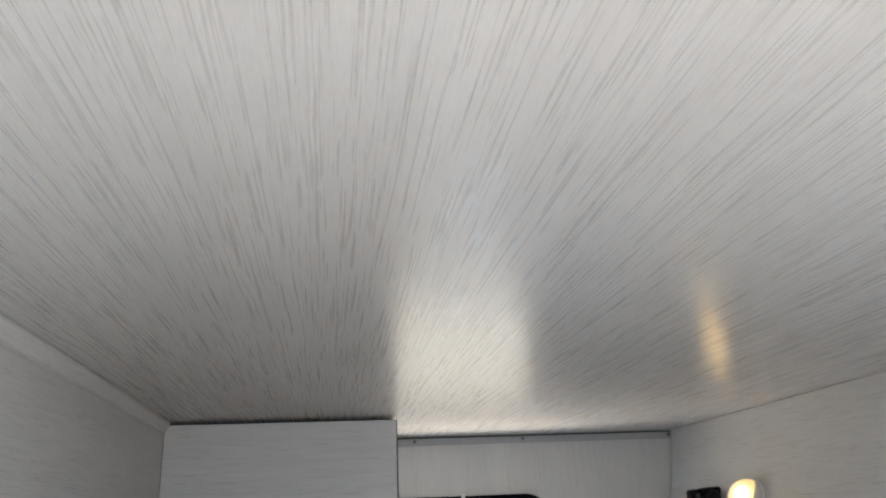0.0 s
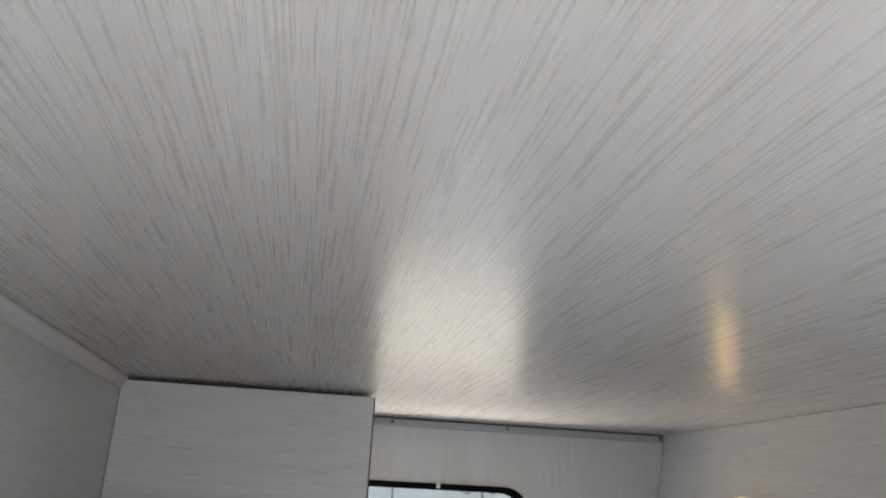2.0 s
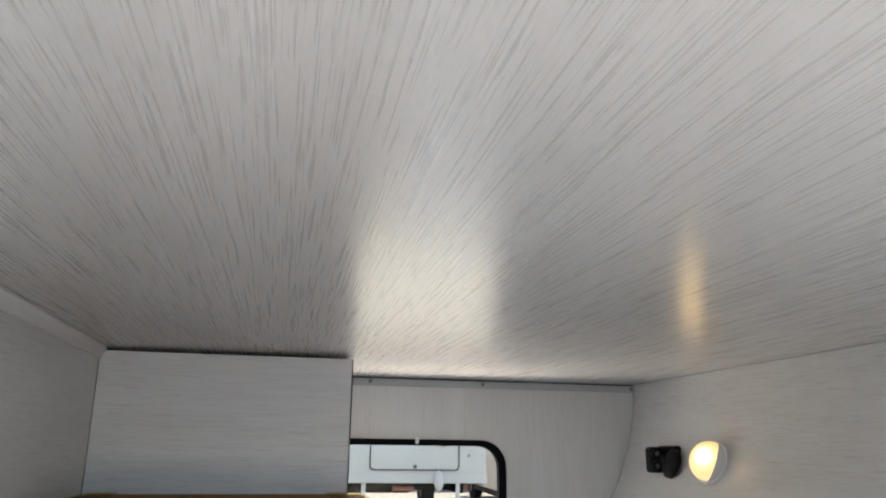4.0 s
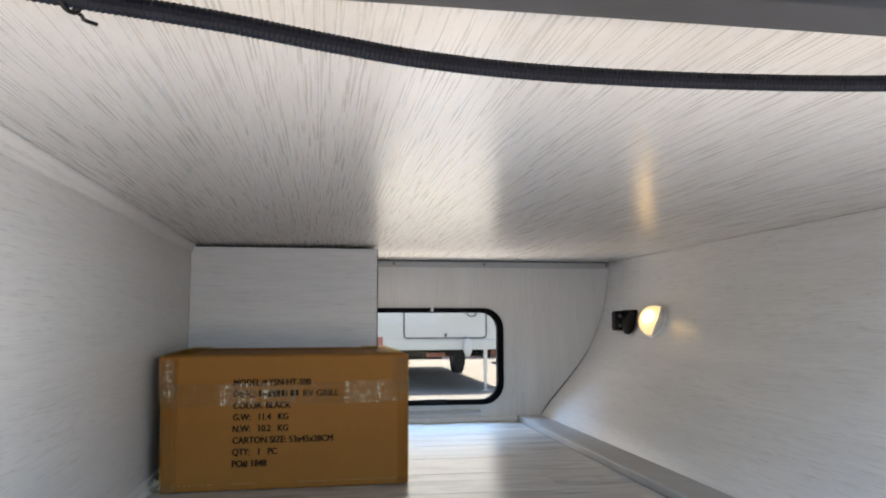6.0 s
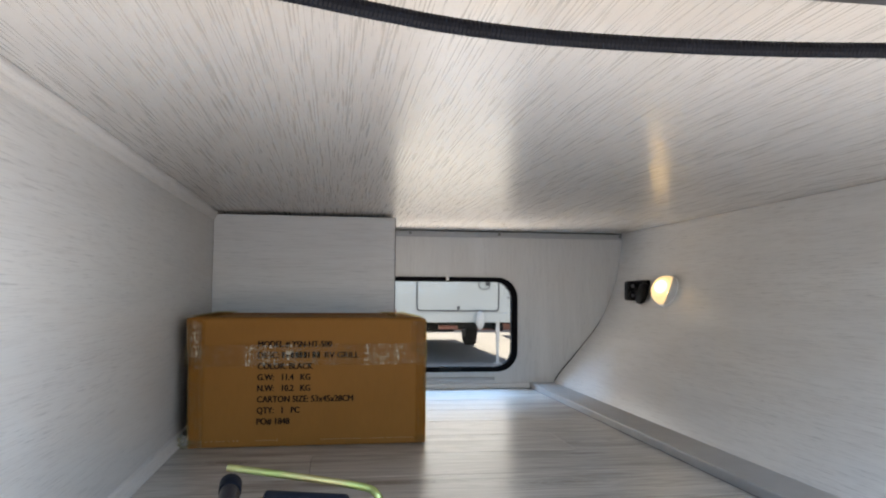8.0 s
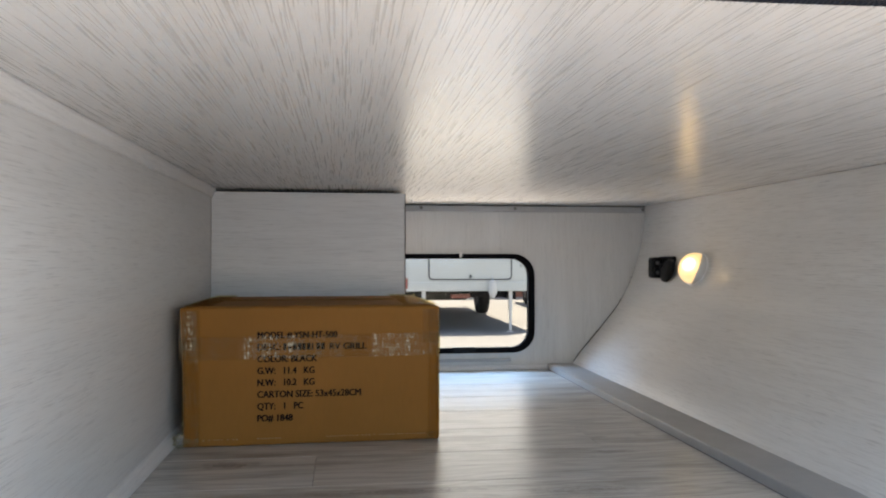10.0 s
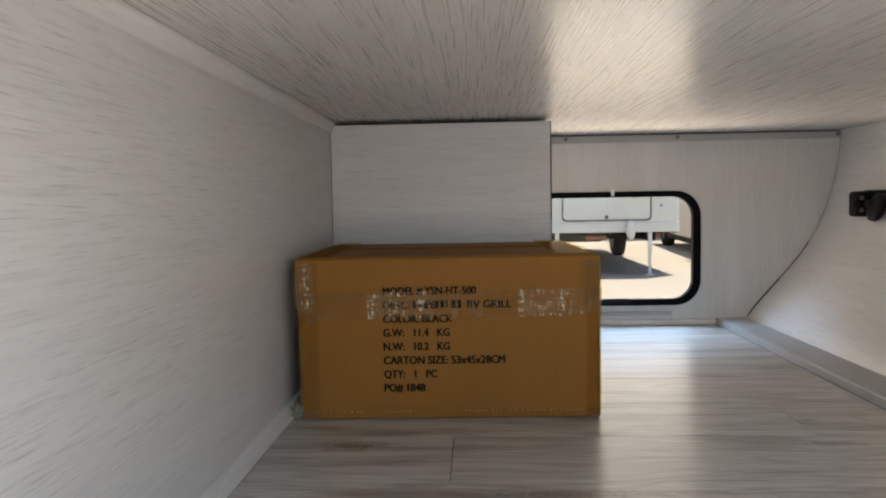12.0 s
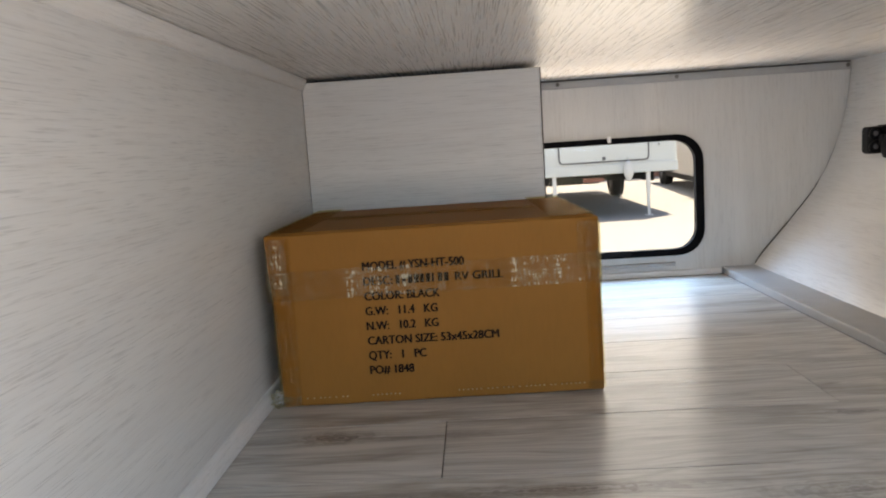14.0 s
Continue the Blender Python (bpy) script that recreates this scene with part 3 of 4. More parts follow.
# hatch wall, with the open loading hatch
HX0, HX1, HZ0, HZ1 = -0.020, 1.32, 0.004, 0.520
structure("wall_front", plate(((-2.6, GROUND), (1.62, GROUND), (1.62, ROOF), (-2.6, ROOF)), round_rect(HX0, HX1, HZ0, HZ1, 0.05), YF - 0.035, YF), M_SHELL, "white outer wall around the open loading hatch", "wall")
hatch = thing("hatch_frame", "black metal frame of the open loading hatch", "hatch frame", (0, YF, 0))
part("liner", ring_plate(round_rect(HX0 - 0.001, HX1 + 0.001, HZ0 - 0.001, HZ1 + 0.001, 0.05), round_rect(HX0 + 0.004, HX1 - 0.004, HZ0 + 0.002, HZ1 - 0.004, 0.046), -0.037, 0.002), M_HEAD, hatch, "grey metal liner")
part("flange", ring_plate(round_rect(HX0 - 0.04, HX1 + 0.04, HZ0 - 0.04, HZ1 + 0.04, 0.08), round_rect(HX0 + 0.005, HX1 - 0.005, HZ0 + 0.003, HZ1 - 0.007, 0.046), -0.075, -0.037), M_FLANGE, hatch)
for x in (0.18, 0.36, 0.46, 0.49, 0.62, 0.80, 1.0, 1.2):
    part("screw", lathe(((0, 0.0045), (0.0015, 0.004), (0.0022, 0)), (x, -0.055, HZ1 - 0.007), (0, 0, -1), 12), M_SCREW, hatch, "", True)

# unseen shell added to close the vehicle above and beside the compartment
structure("wall_shell_right", box(1.50, 1.58, YF, YB, GROUND, ROOF), M_SHELL, "plain white unseen side added to close the vehicle", "wall")
structure("wall_shell_left", box(-2.6, -2.5, YF, YB, GROUND, ROOF), M_SHELL, "plain white unseen side added to close the vehicle", "wall")
# overhang past the end wall added to block sun from the window
structure("roof", box(-2.6, 1.62, YF - 0.035, YB + 0.12, ROOF, ROOF + 0.05), M_ROOF, "plain grey added roof with an overhang against the sun", "roof")
structure("floor_underside", box(-2.5, 1.50, YF, YB, -0.25, -0.22), M_FRAME, "plain dark underside of the vehicle", "underside")

# ---- outside ----
bm = bmesh.new()
bmesh.ops.create_grid(bm, x_segments=40, y_segments=40, size=400)
bmesh.ops.translate(bm, vec=(0, 0, GROUND), verts=bm.verts)
structure("ground", bm, M_GROUND, "sunlit pale concrete yard", "ground")


def wheel(x, y, parent, r=0.36, width=0.22):
    w = part("wheel", lathe(((-width / 2, r * 0.55), (-width / 2, r * 0.93), (-width * 0.36, r), (width * 0.36, r), (width / 2, r * 0.93), (width / 2, r * 0.55)), (x, y, GROUND + r), (1, 0, 0), 28), M_TYRE, parent, "", True)
    part("rim", lathe(((-width * 0.45, 0), (-width * 0.45, r * 0.56), (width * 0.45, r * 0.56), (width * 0.45, 0)), (x, y, GROUND + r), (1, 0, 0), 20), M_SEAL, w, "dark steel rim", True)


TY = 9.84
trailer = thing("travel_trailer", "white travel trailer parked on stabiliser jacks, end wall facing", "trailer")
part("body", box(1.135, 3.33, TY, TY + 6.2, -0.10, 2.4, 0.04), M_TRAILER, trailer)
part("skirt", box(1.130, 3.335, TY - 0.012, TY + 6.2, -0.105, 0.04, 0.01), M_TRAILER, trailer, "white lower trim band")
d = part("hatch_door", plate(round_rect(1.62, 2.91, 0.08, 1.0, 0.06), None, TY - 0.010, TY), M_TRAILER, trailer)
part("seal", ring_plate(round_rect(1.605, 2.925, 0.065, 1.015, 0.07), round_rect(1.628, 2.902, 0.088, 0.992, 0.055), TY - 0.016, TY - 0.002), M_SEAL, d, "dark grey door seal")
part("latch", box(2.24, 2.29, TY - 0.03, TY - 0.010, 0.10, 0.15, 0.006), M_SEAL, d)
part("cord_inlet", tube([(2.68 + 0.09 * math.cos(a), TY - 0.02, 0.50 + 0.09 * math.sin(a)) for a in [k * math.pi / 8 for k in range(17)]], 0.008), M_SEAL, trailer)
part("socket", box(2.70, 2.76, TY - 0.04, TY - 0.012, 0.47, 0.54, 0.01), M_SEAL, trailer)
part("outlet", box(3.02, 3.10, TY - 0.03, TY, 0.42, 0.50, 0.01), M_SEAL, trailer)
part("label", plate(round_rect(3.14, 3.25, 0.44, 0.50, 0.028), None, TY - 0.004, TY), M_BAG, trailer, "pale grey oval sticker")
part("marker", box(3.05, 3.08, TY - 0.03, TY, 0.27, 0.30, 0.008), M_SEAL, trailer)
part("chassis_rail", box(1.45, 1.53, TY + 0.1, TY + 6.0, -0.24, -0.105), M_FRAME, trailer)
part("chassis_rail", box(2.93, 3.01, TY + 0.1, TY + 6.0, -0.24, -0.105), M_FRAME, trailer)
part("axle", rod((1.2, TY + 4.2, -0.36), (3.26, TY + 4.2, -0.36), 0.05), M_FRAME, trailer)
part("crossmember", box(1.3, 3.2, TY + 3.0, TY + 3.08, -0.34, -0.105), M_FRAME, trailer)
part("crossmember", box(1.20, 3.05, TY + 0.5, TY + 0.6, -0.225, -0.105), M_FRAME, trailer)
part("underbelly", box(1.16, 3.30, TY + 0.1, TY + 6.1, -0.125, -0.105), M_FRAME, trailer)
part("holding_tank", box(1.35, 2.75, TY + 3.3, TY + 4.0, -0.42, -0.125, 0.03), M_FRAME, trailer)
part("spare_carrier", box(2.02, 2.34, TY + 0.42, TY + 0.49, -0.235, -0.17, 0.02), M_RED, trailer, "faded red part under the floor")
for x in (1.54, 2.91):
    j = part("jack", box(x - 0.028, x + 0.028, TY + 0.02, TY + 0.075, -0.42, -0.10, 0.006), M_WHITE, trailer, "white stabiliser jack")
    part("leg", box(x - 0.020, x + 0.020, TY + 0.028, TY + 0.067, GROUND + 0.02, -0.42, 0.004), M_WHITE, j)
    part("foot", box(x - 0.06, x + 0.06, TY - 0.01, TY + 0.11, GROUND, GROUND + 0.012, 0.004), M_WHITE, j)
for x in (1.25, 3.22):
    wheel(x, TY + 4.2, trailer)
part("tail_lamp", box(1.17, 1.29, TY - 0.025, TY - 0.012, -0.06, 0.10, 0.01), M_RED, trailer, "faded red tail lamp")

bag = thing("hanging_bag", "white cloth bag hanging by a cord from the trailer", "bag", (2.60, TY - 0.10, 0.05))
part("pouch", lathe(((-0.27, 0.0), (-0.255, 0.03), (-0.18, 0.066), (-0.10, 0.068), (0.0, 0.045), (0.03, 0.0)), (0, 0, 0), (0, 0.0001, 1), 12), M_BAG, bag, "", True)
part("cord", rod((0, 0, 0.02), (0, 0.085, 0.09), 0.006, 8), M_BAG, bag)

van = thing("parked_van", "white van with dark sill and windows parked beside the trailer", "van", (5.30, 10.66, 0), -5.2)
own = bmesh.new()
# side outline of the body, swept across and pinched in towards the roof
outline = ((0.0, 0.34), (0.02, 0.80), (0.12, 1.02), (1.05, 1.16), (1.72, 1.80), (2.05, 1.95), (6.95, 1.98), (7.10, 1.80), (7.15, 0.80), (7.12, 0.34))
loops = []
for x, pinch in ((-0.99, 1.0), (-0.55, 0.0), (0.55, 0.0), (0.99, 1.0)):
    loops.append([own.verts.new((x * (1.0 - 0.13 * pinch * max(0.0, h - 1.05)), y, GROUND + h)) for y, h in outline])
for a, b in zip(loops, loops[1:]):
    for k in range(len(outline)):
        j = (k + 1) % len(outline)
        own.faces.new((a[k], a[j], b[j], b[k]))
own.faces.new(loops[0])
own.faces.new(loops[-1])
bmesh.ops.bevel(own, geom=[e for e in own.edges if len(e.link_faces) == 2 and e.calc_face_angle() > 0.5], offset=0.05, segments=3, affect='EDGES', profile=0.5)
part("body", own, M_PAINT, van, "", True)
for flank in (-1, 1):
    part("side_window", box(flank * 0.885 - 0.02, flank * 0.885 + 0.02, 1.85, 6.6, GROUND + 1.22, GROUND + 1.70, 0.015), M_DARKGLASS, van)
    part("sill", box(flank * 0.955 - 0.03, flank * 0.955 + 0.03, 1.38, 5.72, GROUND + 0.22, GROUND + 0.36, 0.02), M_FRAME, van, "black lower sill")
    part("door_line", box(flank * 0.980 - 0.004, flank * 0.980 + 0.004, 2.72, 2.73, GROUND + 0.38, GROUND + 1.20), M_SEAL, van)
    part("mirror", box(flank * 1.08 - 0.10, flank * 1.08 + 0.10, 1.60, 1.70, GROUND + 1.15, GROUND + 1.38, 0.04), M_BLACK, van)
    part("headlight", box(flank * 0.80 - 0.14, flank * 0.80 + 0.14, -0.02, 0.10, GROUND + 0.72, GROUND + 0.90, 0.03), M_PLATE, van)
    for y in (0.95, 6.15):
        part("wheel_arch", lathe(((-0.03, 0.0), (-0.03, 0.43), (0.012, 0.43), (0.012, 0.0)), (flank * 0.975, y, GROUND + 0.36), (flank, 0, 0), 32), M_FRAME, van)
        wheel(flank * 0.90, y, van, 0.36, 0.24)
part("windscreen", box(-0.74, 0.74, 1.36, 1.40, GROUND + 1.38, GROUND + 1.74, 0.015), M_DARKGLASS, van)
part("bumper", box(-0.95, 0.95, -0.07, 0.08, GROUND + 0.30, GROUND + 0.52, 0.04), M_SEAL, van)

shed = thing("low_building", "long pale building with a red brick base", "building", (6, 20.6, 0))
part("wall", box(-30, 30, 0, 8, GROUND + 1.0, 4.2), M_SHELL, shed)
part("brick_base", box(-30.05, 30.05, -0.08, 8, GROUND, GROUND + 1.0), M_BRICK, shed, "red brick base course")
part("roof", box(-30.6, 30.6, -0.6, 8.6, 4.2, 4.5), M_SEAL, shed)

# ---- carton ----
CW, CD, CH = 0.527, 0.440, 0.283
carton = thing("cardboard_carton", "brown cardboard carton with black print, sealed with clear tape", "carton", (0.006, -0.009, 0.001), 1.1)
bm = box(0, CW, 0, CD, 0, CH)
bmesh.ops.subdivide_edges(bm, edges=bm.edges[:], cuts=14, use_grid_fill=True)
for v in bm.verts:
    x, y, z = v.co
    # slightly bulged faces and soft, worn corners
    bx, by, bz = (math.sin(math.pi * x / CW), math.sin(math.pi * y / CD), math.sin(math.pi * z / CH))
    if y < 1e-6:
        v.co.y -= 0.0035 * bx * bz
    if x > CW - 1e-6:
        v.co.x += 0.003 * by * bz
    if z > CH - 1e-6:
        v.co.z += 0.002 * bx * by
    # the upper half leans out a little at the side
    if x < 1e-6:
        v.co.x -= 0.009 * (z / CH) ** 2 - 0.003
sharp = [e for e in bm.edges if len(e.link_faces) == 2 and e.calc_face_angle() > 1.0]
bmesh.ops.bevel(bm, geom=sharp, offset=0.0035, segments=3, affect='EDGES', profile=0.5)
for v in bm.verts:
    v.co += 0.0012 * noise.noise_vector(v.co * 26)
part("body", bm, M_CARD, carton, "", True)
part("flap", box(0.006, CW - 0.006, 0.012, CD / 2 - 0.001, CH - 0.001, CH + 0.002, 0.001), M_CARD, carton)
part("flap", box(0.006, CW - 0.006, CD / 2 + 0.001, CD - 0.012, CH - 0.001, CH + 0.002, 0.001), M_CARD, carton)

# print on the front
FY = -0.0050
LINES = (("MODEL # YSN-HT-500", 0.1615), None, ("COLOR: BLACK", 0.120), ("G.W:   11.4   KG", 0.1147), ("N.W:   10.2   KG", 0.1147),
         ("CARTON SIZE: 53x45x28CM", 0.2105), ("QTY:   1   PC", 0.092), ("PO# 1848", 0.0706))
TX, TZ, PITCH, CAP = 0.150, 0.2195, 0.02425, 0.0142
for i, row in enumerate(LINES):
    z = TZ - i * PITCH
    if row:
        lettering("print", row[0], TX, z, row[1], CAP, FY, carton)
    else:
        lettering("print", "DESC:", TX, z, 0.046, CAP, FY, carton)
        bars = bmesh.new()
        for k, wide in enumerate((0.0075, 0.0075, 0.009, 0.010, 0.0085, 0.0085, 0.004, 0.009, 0.009)):
            x = TX + 0.0515 + k * 0.0096
            box(x, x + wide * 0.85, FY - 0.0002, FY, z, z + CAP, bm=bars)
        part("print_bar", bars, M_INK, carton)
        lettering("print", "RV GRILL", TX + 0.1465, z, 0.076, CAP, FY, carton)


def tape_strip(x0, x1, z0, z1, y, lean=0.0, wave=0.0006, nx=60, nz=6):
    own = bmesh.new()
    grid = []
    for i in range(nx + 1):
        x = x0 + (x1 - x0) * i / nx
        col = []
        for j in range(nz + 1):
            z = z0 + (z1 - z0) * j / nz + lean * (x - x0)
            col.append(own.verts.new((x, y - abs(wave * noise.noise(Vector((x * 90, z * 25, 3)))), z)))
        grid.append(col)
    for a, b in zip(grid, grid[1:]):
        for j in range(nz):
            own.faces.new((a[j], b[j], b[j + 1], a[j + 1]))
    return own


# the tape round the middle: dull and creased in turn, crease highlights painted in
for x0, x1, mat, word in ((-0.006, 0.112, M_TAPE_MILD, "dull"), (0.112, 0.235, M_TAPE, "creased"), (0.235, 0.385, M_TAPE_MILD, "dull"), (0.385, 0.500, M_TAPE, "creased"), (0.500, CW + 0.002, M_TAPE_MILD, "dull")):
    part("tape", tape_strip(x0, x1, 0.177 + 0.006 * x0, 0.224 + 0.006 * x0, FY - 0.0012, 0.006, nx=30), mat, carton, word + " clear packing tape", True)
part("tape", tape_strip(0.001, 0.036, 0.004, CH - 0.004, FY - 0.0008, 0, 0.0003, 6, 30), M_TAPE_FLAT, carton, "smooth clear packing tape", True)
# strip that paints a pale highlight on the upright tape
part("tape", tape_strip(0.016, 0.030, 0.172, CH - 0.012, FY - 0.0018, 0, 0.0003, 6, 12), M_TAPE_MILD, carton, "pale highlight painted on the tape", True)
part("tape", tape_strip(0.003, 0.034, 0.003, 0.020, FY - 0.0016, 0, 0.0003, 6, 6), M_TAPE_MILD, carton, "small patch of brown tape", True)
part("tape", tape_strip(CW - 0.028, CW - 0.003, 0.003, 0.018, FY - 0.0016, 0, 0.0003, 6, 6), M_TAPE_MILD, carton, "small patch of brown tape", True)
part("tape", tape_strip(CW - 0.024, CW + 0.001, 0.006, CH - 0.004, FY - 0.0008, 0, 0.0003, 6, 30), M_TAPE_FLAT, carton, "smooth clear packing tape", True)
for x0, x1 in ((0.042, 0.118), (0.15, 0.20), (0.29, CW - 0.03)):
    bm = bmesh.new()
    x = x0
    while x < x1:
        box(x, x + 0.0028, FY - 0.0006, FY + 0.002, 0.0138, 0.0152, bm=bm)
        x += random.choice((0.007, 0.007, 0.0075, 0.011))
    part("stitch_line", bm, M_STITCH, carton, "dotted pale line of glue along the bottom")
# film that has come loose and crumpled at the upper corners
part("tape", tape_strip(-0.004, 0.030, 0.196, CH - 0.006, FY - 0.0022, 0, 0.0028, 14, 30), M_TAPE, carton, "loose crumpled tape at the corner", True)
part("tape", tape_strip(CW - 0.036, CW + 0.001, 0.205, CH - 0.006, FY - 0.0022, 0, 0.0028, 14, 26), M_TAPE_MILD, carton, "loose crumpled tape at the corner", True)
# tape across the top edge
bm = bmesh.new()
box(CW - 0.075, CW - 0.005, -0.001, CD + 0.002, CH + 0.0042, CH + 0.0050, 0.0003, 1, bm)
part("tape", bm, M_TAPE_FLAT, carton, "clear packing tape over the top")
part("tape", box(0.004, 0.058, -0.001, CD + 0.002, CH + 0.0042, CH + 0.0050, 0.0003, 1), M_TAPE_FLAT, carton, "clear packing tape over the top")
part("tape", box(0.06, CW - 0.08, CD / 2 - 0.025, CD / 2 + 0.025, CH + 0.0042, CH + 0.0048, 0.0002, 1), M_TAPE_FLAT, carton, "clear packing tape along the seam")
# tape folded round the upright edges, with pale edge highlights painted in
for x0, x1 in ((0.0, 0.008), (CW - 0.007, CW)):
    part("tape", tape_strip(x0, x1, 0.040, 0.272, FY + 0.0006, 0, 0.0008, 4, 40), M_TAPE_MILD, carton, "tape folded over the edge, with painted edge highlights", True)
# crumpled film at the lower corner
bm = bmesh.new()
bmesh.ops.create_icosphere(bm, subdivisions=3, radius=0.020)
for v in bm.verts:
    v.co *= 0.7 + 0.6 * noise.noise(v.co * 120)
    v.co = Vector((v.co.x * 0.9 - 0.003, v.co.y * 0.8 + 0.001, max(0.0005, v.co.z + 0.013)))
part("film_tail", bm, M_FILM, carton, "crumpled end of clear film")

# ---- lamp and sockets on the curved wall ----
def dome(r, h, tilt, keep_far, lift=0.0, rings=16, sides=64):
    """Part of a dome on the x-y plane, cut by a plane through its middle that leans by tilt."""
    prof = [(h * math.sin(math.pi / 2 * k / rings) + lift, r * math.cos(math.pi / 2 * k / rings)) for k in range(rings)] + [(h + lift, 0.0)]
    own = lathe(prof, (0, 0, 0), (0, 0, 1), sides)
    way = Vector((0.0, math.cos(tilt), math.sin(tilt))).normalized() * (-1 if keep_far else 1)
    bmesh.ops.bisect_plane(own, geom=own.verts[:] + own.edges[:] + own.faces[:], plane_co=(0, -0.014, lift), plane_no=way, clear_outer=True)
    bmesh.ops.solidify(own, geom=own.faces[:], thickness=0.002)
    return own


AX = Vector((-0.88, -0.28, 0.34)).normalized()
up = Vector((0, 1, 0))
side = up.cross(AX).normalized()
lamp = thing("dome_lamp", "round dome lamp, lit warm yellow, with white half shade", "lamp")
lamp.matrix_world = Matrix(((side.x, AX.cross(side).x, AX.x, 1.358), (side.y, AX.cross(side).y, AX.y, 0.480), (side.z, AX.cross(side).z, AX.z, 0.350), (0, 0, 0, 1)))
part("base", lathe(((-0.030, 0.0), (-0.030, 0.050), (0.018, 0.050), (0.022, 0.048), (0.022, 0.0)), (0, 0, 0), (0, 0, 1), 48), M_WHITE, lamp, "", True)
part("lens", dome(0.0465, 0.040, radians(51), True, 0.021), M_LENS, lamp, "lit frosted lens", True)
part("shade", dome(0.0485, 0.042, radians(52), False, 0.021), M_SHADE, lamp, "white half shade", True)

sockets = thing("power_sockets", "pair of black power sockets with flip caps on curved wall", "socket", (1.356, 0.668, 0.357))
part("plate", box(-0.006, 0.012, -0.024, 0.080, -0.036, 0.036, 0.006), M_BLACK, sockets)
cap = part("cap", lathe(((-0.009, 0.0), (-0.009, 0.033), (-0.005, 0.037), (0.005, 0.037), (0.010, 0.031), (0.012, 0.024), (0.012, 0.0)), (-0.018, -0.020, -0.009), (-0.94, 0.05, 0.30), 32), M_BLACK, sockets, "round black flip cap", True)
part("hinge", box(-0.026, -0.004, 0.006, 0.028, -0.012, 0.012, 0.003), M_BLACK, cap)
housing = part("housing", box(-0.041, -0.003, 0.040, 0.082, -0.034, 0.033, 0.009, 3), M_BLACK, sockets)
for z in (0.0155, -0.0165):
    ring = part("socket_ring", tube([(-0.025 + 0.0125 * math.cos(a), 0.0390 - 0.004 * math.sin(a), z + 0.0125 * math.sin(a)) for a in [k * math.pi / 8 for k in range(17)]], 0.0042, 10), M_BLACK, sockets, "", True)
    part("barrel", rod((-0.025, 0.046, z), (-0.025, 0.0385, z), 0.0062, 18, bevel=0.0015), M_SEAL, ring, "grey metal contact", True)

# ---- corrugated cable looped under the hatch header ----
LZ = 0.5185
loom = thing("wire_loom", "black corrugated wire loom looped below the ceiling at the hatch", "wire loom")
part("conduit", tube([(0.06, -1.335, LZ + 0.012), (0.13, -1.322, LZ + 0.004), (0.20, -1.305, LZ), (0.28, -1.281, LZ), (0.34, -1.258, LZ), (0.40, -1.239, LZ), (0.48, -1.228, LZ), (0.60, -1.230, LZ), (0.72, -1.245, LZ), (0.85, -1.275, LZ), (0.96, -1.308, LZ + 0.004), (1.04, -1.335, LZ + 0.012)], 0.0057, 12, ribs=0.0030), M_RUBBER, loom)
for x, y in ((0.213, -1.300), (0.93, -1.300)):
    t = part("tie", tube([(x + 0.006 * math.cos(a) * 0.5, y + 0.0075 * math.cos(a), LZ + 0.0072 * math.sin(a)) for a in [k * math.pi / 6 for k in range(13)]], 0.0012, 6), M_BLACK, loom, "black cable tie")
    part("tail", tube([(x, y + 0.006, LZ - 0.004), (x + 0.001, y + 0.016, LZ - 0.003), (x - 0.001, y + 0.026, LZ - 0.001), (x + 0.003, y + 0.034, LZ)], 0.0011, 6), M_BLACK, t)

# ---- bracket on the side wall ----
clip = thing("wall_bracket", "black plastic strap bracket with two round knobs on the side wall", "bracket", (XL, -0.975, 0.202))
part("backplate", box(0.0, 0.004, -0.075, -0.036, -0.072, 0.056, 0.0015), M_BLACK, clip)
part("strap", tube([(0.004, -0.040, 0.040), (0.005, -0.041, 0.015), (0.005, -0.042, -0.010), (0.004, -0.042, -0.035)], 0.0036, 8), M_BLACK, clip)
for y, z, r, reach in ((0.013, 0.033, 0.0105, 0.0130), (-0.013, -0.045, 0.0140, 0.0195)):
    part("knob", lathe(((-0.002, 0.0), (-0.002, r * 0.92), (reach * 0.6, r), (reach - 0.0025, r), (reach, r * 0.82), (reach - 0.0015, r * 0.7), (reach - 0.0015, 0.0)), (0.0, y, z), (1.0, 0.18, 0), 24), M_BLACK, clip, "", True)
part("hook", tube([(0.006, -0.034, -0.052), (0.008, -0.034, -0.064), (0.006, -0.036, -0.072), (0.0, -0.038, -0.070)], 0.0035, 8), M_BLACK, clip)

# ---- folded table lying upside down ----
table = thing("folding_table", "white folding table lying upside down with black tube legs folded", "table")
A, B, TURN = 0.503, 0.275, radians(-3)
bm = bmesh.new()
rim = []
for k in range(96):
    a = 2 * math.pi * k / 96
    c, s = math.cos(a), math.sin(a)
    u, w = A * math.copysign(abs(c) ** 0.6, c), B * math.copysign(abs(s) ** 0.6, s)
    rim.append(bm.verts.new((0.49 + u * math.cos(TURN) - w * math.sin(TURN), -0.98 + u * math.sin(TURN) + w * math.cos(TURN), 0.001)))
base = bm.faces.new(rim)
made = bmesh.ops.extrude_face_region(bm, geom=[base])
bmesh.ops.translate(bm, vec=(0, 0, 0.029), verts=[g for g in made["geom"] if isinstance(g, bmesh.types.BMVert)])
